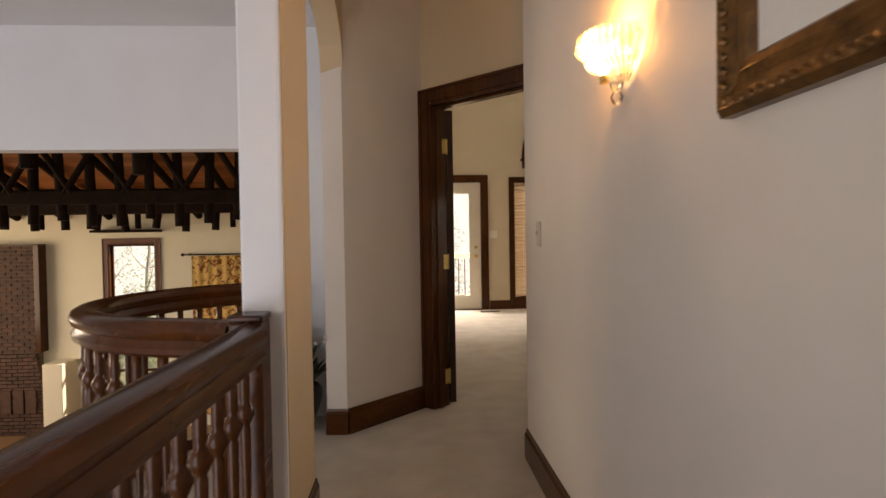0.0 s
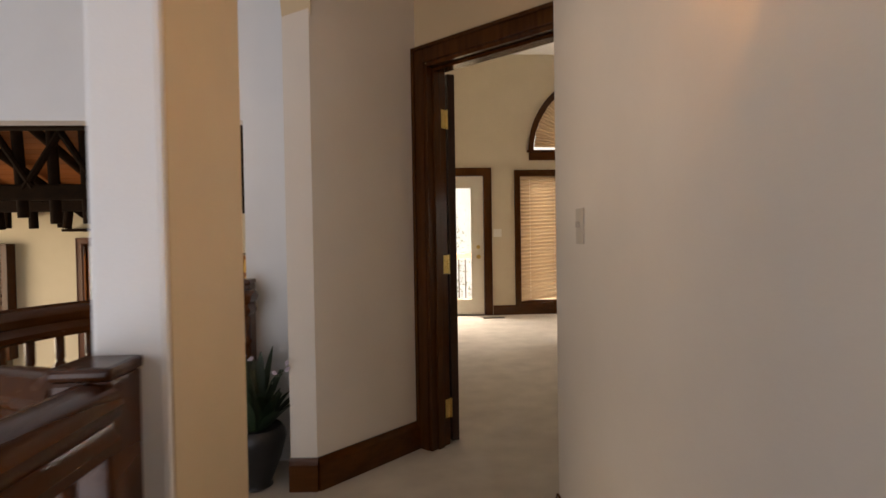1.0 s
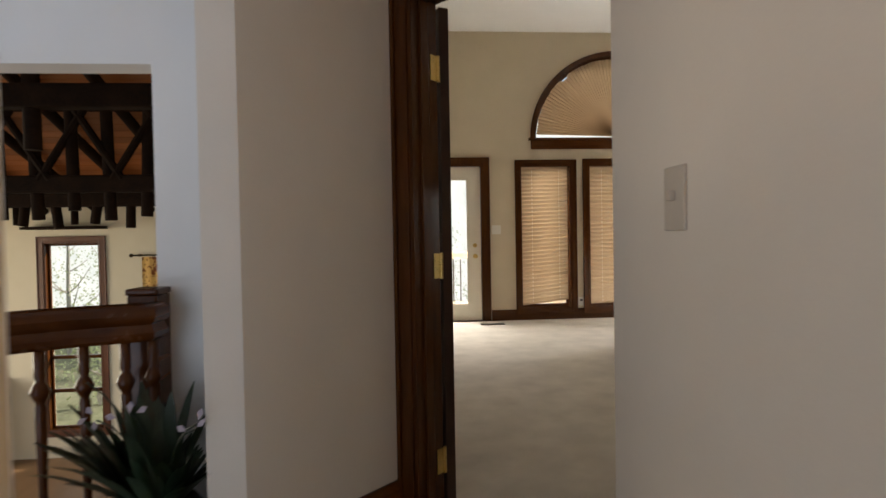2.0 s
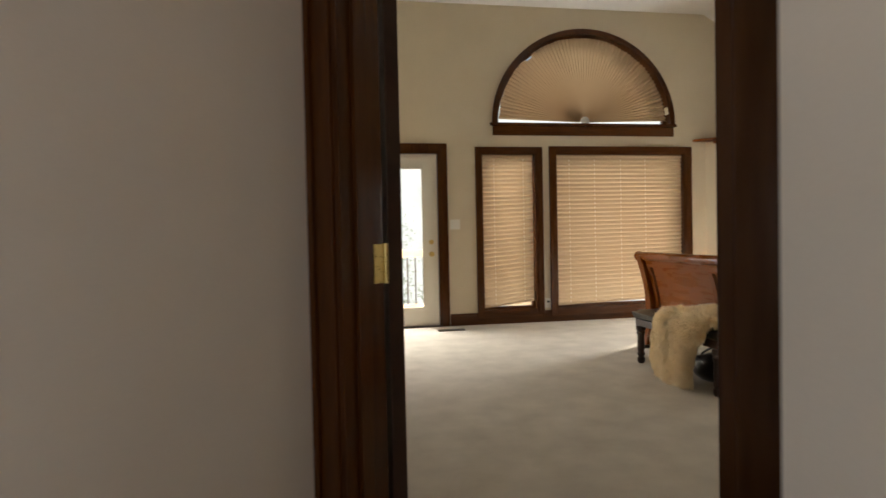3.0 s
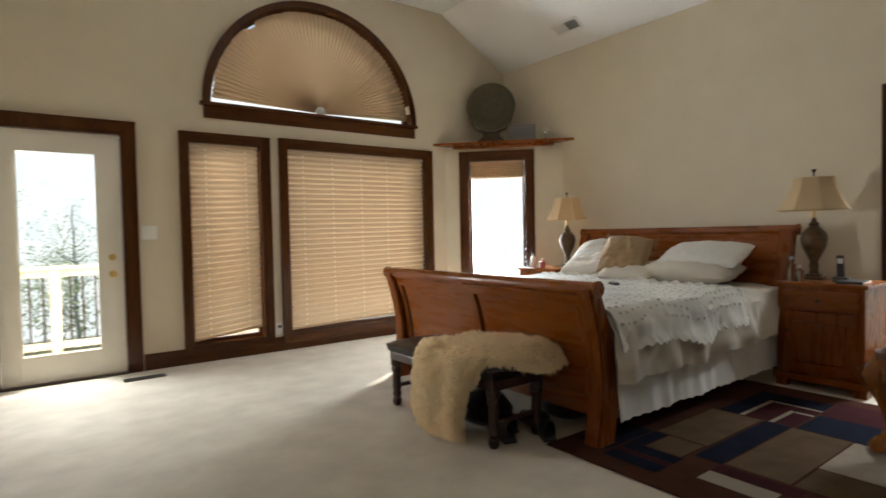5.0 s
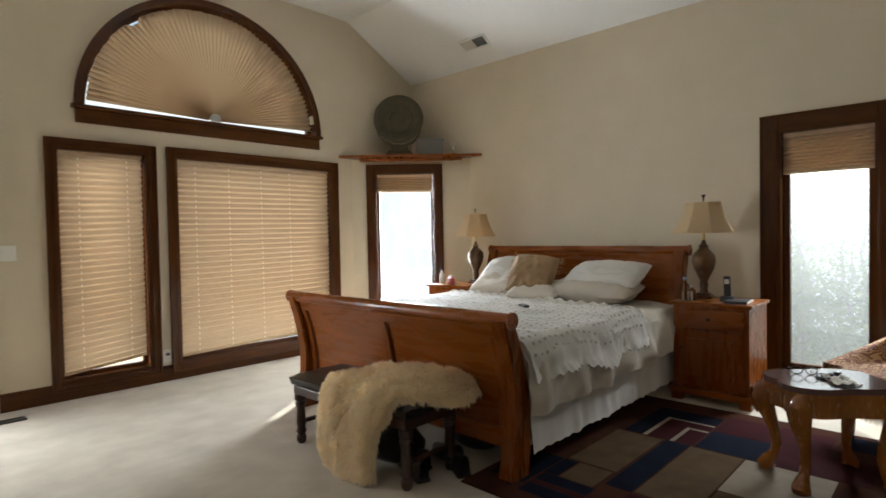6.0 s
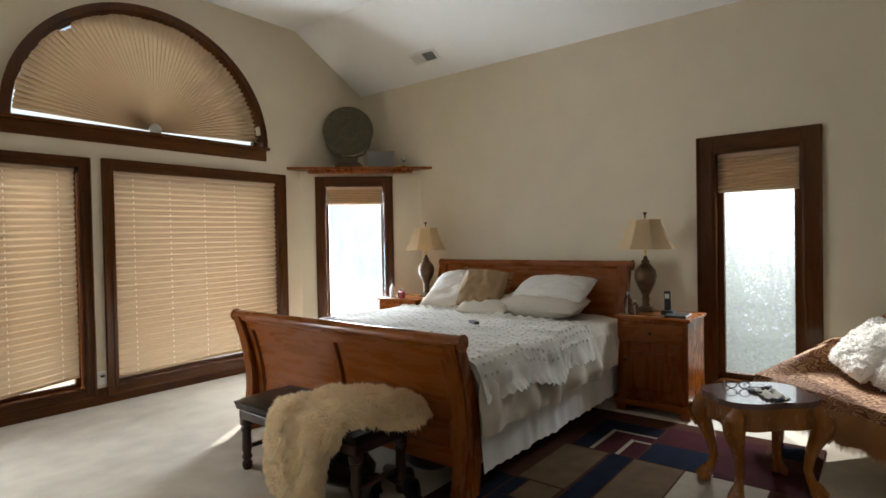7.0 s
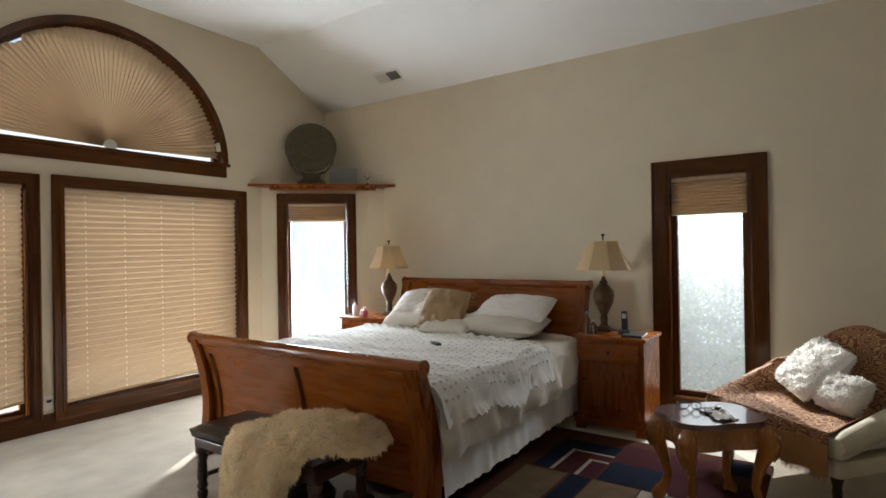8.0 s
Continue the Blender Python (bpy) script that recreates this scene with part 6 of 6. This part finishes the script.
for k in range(420):
    a, e, ln = rr.uniform(0, 6.28), rr.uniform(-0.15, 1.4), rr.uniform(0.12, 0.24)
    d = Vector((math.cos(a) * math.cos(e), math.sin(a) * math.cos(e), math.sin(e) * 0.75))
    p0 = Vector((0, 0, 0.31)) + d * ln * 0.8
    sd = d.cross(Vector((rr.uniform(-1, 1), rr.uniform(-1, 1), 1))).normalized() * 0.014
    q = p0 + d * 0.03
    bm.faces.new([bm.verts.new(w) for w in (p0, q + sd, p0 + d * 0.06 - Vector((0, 0, 0.012)), q - sd)])
part("leaves", bm, OLIVE_LEAF, vp)
tc = thing("tissue_box", pose(0.00, 7.20, dz + 0.0005, 0, 0, 0), "white tissue box on the dresser", "tissue box")
part("carton", B((-0.06, -0.06, 0, 0.06, 0.06, 0.24), bevel=0.004), PLASTIC, tc)
part("tissue", thicken(grid(6, 6, lambda u, v: ((u - .5) * 0.07, (v - .5) * 0.05 + 0.02 * u, 0.241 + 0.05 * math.sin(math.pi * u) * (0.6 + 0.4 * v))), 0.001), LINEN, tc)
wp = thing("wall_picture", Matrix.Translation((WEST, 6.72, 1.53)), "blue abstract canvas in a thin white frame", "picture")
part("canvas", B((0.0005, -0.42, 0.02, 0.022, 0.42, 0.76)), CANVAS, wp)
part("frame", B((0.0005, -0.44, 0, 0.03, 0.44, 0.0195), (0.0005, -0.44, 0.7605, 0.03, 0.44, 0.78), (0.0005, -0.44, 0.0195, 0.03, -0.4205, 0.7605), (0.0005, 0.4205, 0.0195, 0.03, 0.44, 0.7605)), PLASTIC, wp)

# ---- great room ----


def truss(y, zc, spread_x, top):
    t = thing("log_truss", Matrix.Identity(4), "dark peeled-log roof truss with hanging posts", "roof truss", "log trusses")
    part("tie_log", B((-10, y - 0.09, zc - 0.11, -0.55, y + 0.09, zc + 0.11), bevel=0.03), LOG, t)
    part("upper_log", rod((-10, y, top), (-0.55, y, top), 0.08, 12), LOG, t, smooth=True)
    rr = random.Random(int(y * 10))
    x = -9.6
    k = 0
    while x < -0.9:
        drop = rr.uniform(0.32, 0.50)
        part("hanging_post", rod((x, y, zc - drop), (x + rr.uniform(-.10, .10), y, top), 0.072, 10), LOG, t, smooth=True)
        a, b = (zc + 0.05, top - 0.05) if k % 2 == 0 else (top - 0.05, zc + 0.05)
        part("brace", rod((x + 0.05, y - 0.05, a), (x + 1.4 * spread_x, y - 0.05, b), 0.05, 8), LOG, t, smooth=True)
        x += spread_x
        k += 1
    return t


truss(9.4, 1.855, 0.44, 2.85)
truss(11.3, 1.80, 0.55, 2.08)
truss(7.4, 2.45, 1.3, 3.6)
for k in range(11):
    x = -9.6 + 0.9 * k
    rl = thing("log_rafter", Matrix.Identity(4), "dark peeled-log rafter under the plank ceiling", "rafter", "log rafters")
    part("log", rod((x, FAR - 0.05, 1.68), (x, 4.4, 4.78), 0.07, 10), LOG, rl, smooth=True)
    part("tail_stub", rod((x, FAR - 0.75, 1.42), (x, FAR - 0.75, 1.90), 0.055, 10), LOG, rl, smooth=True)

# brick chimney breast
fp = thing("fireplace", Matrix.Identity(4), "tall red-brown brick chimney breast with wood trim", "fireplace")
part("mortar_core", B((-10.0, 12.12, LOW, -7.41, FAR - 0.001, 1.12)), MORTAR, fp)
verts, faces = [], []


def brick_box(x0, y0, z0, x1, y1, z1):
    n0 = len(verts)
    verts.extend([(x, y, z) for x in (x0, x1) for y in (y0, y1) for z in (z0, z1)])
    faces.extend([tuple(n0 + i for i in f) for f in ((0, 1, 3, 2), (4, 6, 7, 5), (0, 4, 5, 1), (2, 3, 7, 6), (0, 2, 6, 4), (1, 5, 7, 3))])


rr = random.Random(2)
row = 0
z = LOW
while z < 1.08:
    x = -9.98 + (0.11 if row % 2 else 0)
    edge = -7.415 + max(0.0, min(0.30, (-1.05 - z) * 0.24))          # the base widens course by course
    while x < edge - 0.04:
        brick_box(x, 12.095 - rr.uniform(0, 0.012) - (0.06 if z < -1.05 else 0), z, min(x + 0.20, edge), 12.13, z + 0.062)
        x += 0.213
    z += 0.075
    row += 1
me = bpy.data.meshes.new("bricks")
me.from_pydata(verts, [], faces)
me.materials.append(BRICK)
o = new("bricks", me)
o.parent = fp
tagged(o, "courses of red-brown bricks", kind="stuff")
part("trim_strip", B((-7.408, 12.06, -1.04, -7.30, FAR - 0.002, 1.1195), (-10.0, 12.05, 1.1205, -7.30, FAR - 0.002, 1.15), bevel=0.006), TRIM, fp)
for k in range(5):
    part("soldier_brick", B((-8.55 + 0.24 * k, 11.99, -2.25, -8.35 + 0.24 * k, 12.03, -1.78), bevel=0.01), BRICK, fp)
part("hearth_wall", B((-7.10, 11.75, LOW, -6.72, FAR - 0.002, -1.22), bevel=0.02), WALL_GREAT, fp, "low cream plastered return")
# curtain
cu = thing("curtain", Matrix.Identity(4), "gold floral curtain panel hanging from a rod", "curtain")
part("panel", thicken(grid(120, 8, lambda u, v: (-4.36 + 1.75 * u, FAR - 0.09 + 0.012 * math.sin(u * 60), 0.85 - 3.3 * v)), 0.003), CURTAIN_CLOTH, cu, smooth=True)
part("rod", rod((-4.52, FAR - 0.09, 0.88), (-2.6, FAR - 0.09, 0.88), 0.014), BLACK_METAL, cu)
part("finial", placed(lathe([(0.005, -0.06), (0.035, -0.03), (0.03, 0.0), (0.012, 0.015)], 12), pose(-4.52, FAR - 0.09, 0.88, 0, 90)), BLACK_METAL, cu)
part("bracket", B((-4.42, FAR - 0.095, 0.86, -4.40, FAR - 0.001, 0.90)), BLACK_METAL, cu)
gs = tagged(new("shelf"), "dark wooden ledge over the great room window", kind="structure")
part("ledge", B((-6.27, FAR - 0.3, 1.36, -4.97, FAR - 0.001, 1.41), bevel=0.008), LOG, gs)

# ---- outside ----
bm = bmesh.new()
bmesh.ops.create_circle(bm, cap_ends=True, radius=400, segments=48)
setting("ground", placed(bm, Matrix.Translation((0, 0, -3.3))), GROUND, "leaf-strewn woodland ground")
dk = thing("deck", Matrix.Identity(4), "pale wooden deck with a railing outside the patio door", "deck")
for k in range(14):
    part("board", B((-1.2, NORTH + 0.2 + 0.145 * k, -0.16, 4.6, NORTH + 0.34 + 0.145 * k, -0.12)), DECK, dk)
RY = NORTH + 2.1
for x in (-1.1, 0.84, 2.8, 4.5):
    part("post", B((x - 0.05, RY - 0.05, -3.2, x + 0.05, RY + 0.05, 0.82), bevel=0.006), DECK, dk)
part("top_rail", B((-1.2, RY - 0.07, 0.82, 4.6, RY + 0.07, 0.86), (-1.2, RY - 0.02, 0.74, 4.6, RY + 0.02, 0.8195), bevel=0.004), DECK, dk)
part("bottom_rail", B((-1.2, RY - 0.02, -0.06, 4.6, RY + 0.02, 0.02)), DECK, dk)
for k in range(46):
    x = -1.1 + 0.122 * k
    if min(abs(x - q) for q in (-1.1, 0.84, 2.8, 4.5)) > 0.06:
        part("baluster", rod((x, RY, 0.02), (x, RY, 0.74), 0.010, 8), BLACK_METAL, dk)
setting("eave_north", B((WEST - 1, NORTH + 0.18, CEIL + 0.1, EAST + 0.5, NORTH + 0.55, CEIL + 0.25)), WHITE)


def tree(x, y, h, seed, leafy):
    t = thing("tree", Matrix.Translation((x, y, -3.3)), "slender woodland tree with sparse spring leaves", "tree", "woodland trees")
    r = random.Random(seed)
    trunk = [(0.25 * N(k * 0.5, seed), 0.25 * N(k * 0.5, seed + 9), h * k / 10) for k in range(11)]
    bm = sweep(trunk, disc_section(0.10, 8), None, Vector((0, 1, 0)), [1 - 0.085 * k for k in range(11)])
    tips = []
    for k in range(22):
        f = r.uniform(0.25, 0.98)
        p = Vector(trunk[int(f * 10)])
        a, ln = r.uniform(0, 6.28), h * r.uniform(0.12, 0.28) * (1.15 - f)
        pts = [p + Vector((math.cos(a) * ln * s, math.sin(a) * ln * s, ln * 0.7 * s ** 1.4 + 0.1 * N(s * 3, k))) for s in (0, 0.35, 0.7, 1.0)]
        sweep(pts, disc_section(0.045 * (1.2 - f), 5), bm, Vector((0, 0.3, 1)), [1, 0.7, 0.45, 0.2])
        tips += pts[1:]
    part("trunk", bm, BARK, t)
    vs, fs = [], []
    for k in range(leafy):
        p = r.choice(tips) + Vector((r.gauss(0, 0.5), r.gauss(0, 0.5), r.gauss(0, 0.45)))
        d1, d2 = Vector((r.uniform(-1, 1), r.uniform(-1, 1), r.uniform(-1, 1))).normalized() * 0.05, Vector((r.uniform(-1, 1), r.uniform(-1, 1), r.uniform(-1, 1))).normalized() * 0.035
        n0 = len(vs)
        vs += [p, p + d1 + d2, p + d1 * 2, p + d1 - d2]
        fs.append((n0, n0 + 1, n0 + 2, n0 + 3))
    me = bpy.data.meshes.new("crown")
    me.from_pydata(vs, [], fs)
    me.materials.append(FOLIAGE)
    o = new("crown", me)
    o.parent = t


rr = random.Random(5)
for k in range(24):
    a = radians(-50 + 165 * (k + rr.uniform(-0.3, 0.3)) / 23)          # from +y towards +x
    d = rr.uniform(19, 25)
    if not 22 < math.degrees(a) < 66:
        tree(2.5 + d * math.sin(a), 7 + d * math.cos(a), rr.uniform(5.5, 8.5), 40 + k, 1500)
for k in range(18):
    a = radians(-45 + 160 * (k + rr.uniform(-0.4, 0.4)) / 17)
    d = rr.uniform(15, 19)
    if not 22 < math.degrees(a) < 66:
        tree(2.5 + d * math.sin(a), 7 + d * math.cos(a), rr.uniform(2.6, 4.2), 90 + k, 1800)
for k in range(14):
    a = radians(66 + 24 * (k + rr.uniform(-0.4, 0.4)) / 13)
    d = rr.uniform(13, 21)
    tree(2.5 + d * math.sin(a), 4.5 + d * math.cos(a), rr.uniform(5.0, 8.5), 140 + k, 1100)
for k in range(12):
    a = radians(62 + 36 * (k + rr.uniform(-0.4, 0.4)) / 11)
    d = rr.uniform(9, 13)
    tree(2.5 + d * math.sin(a), 4.0 + d * math.cos(a), rr.uniform(2.8, 4.4), 170 + k, 2600)
# glowing backdrop of far woods, the haze painted into its colour
m, nn, ll, pp = nodes("haze_glow_woods")
co, nz, rp = nn.new("ShaderNodeTexCoord"), nn.new("ShaderNodeTexNoise"), nn.new("ShaderNodeValToRGB")
mp = nn.new("ShaderNodeMapping")
mp.inputs["Scale"].default_value = (0.5, 0.5, 0.22)
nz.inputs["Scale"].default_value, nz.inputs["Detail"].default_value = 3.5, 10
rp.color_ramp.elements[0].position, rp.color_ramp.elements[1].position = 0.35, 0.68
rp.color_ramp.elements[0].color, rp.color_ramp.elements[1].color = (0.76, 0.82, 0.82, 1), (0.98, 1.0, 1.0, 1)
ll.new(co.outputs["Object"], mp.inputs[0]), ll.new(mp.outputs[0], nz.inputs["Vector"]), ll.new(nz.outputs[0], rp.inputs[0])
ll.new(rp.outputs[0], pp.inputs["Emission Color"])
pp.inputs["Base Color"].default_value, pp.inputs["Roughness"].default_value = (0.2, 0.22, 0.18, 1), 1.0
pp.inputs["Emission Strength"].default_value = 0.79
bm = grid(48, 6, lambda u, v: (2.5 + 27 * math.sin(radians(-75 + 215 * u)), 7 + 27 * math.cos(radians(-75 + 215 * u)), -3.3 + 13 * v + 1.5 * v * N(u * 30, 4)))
setting("backdrop", bm, m, "distant woods with haze and daylight glow painted in")
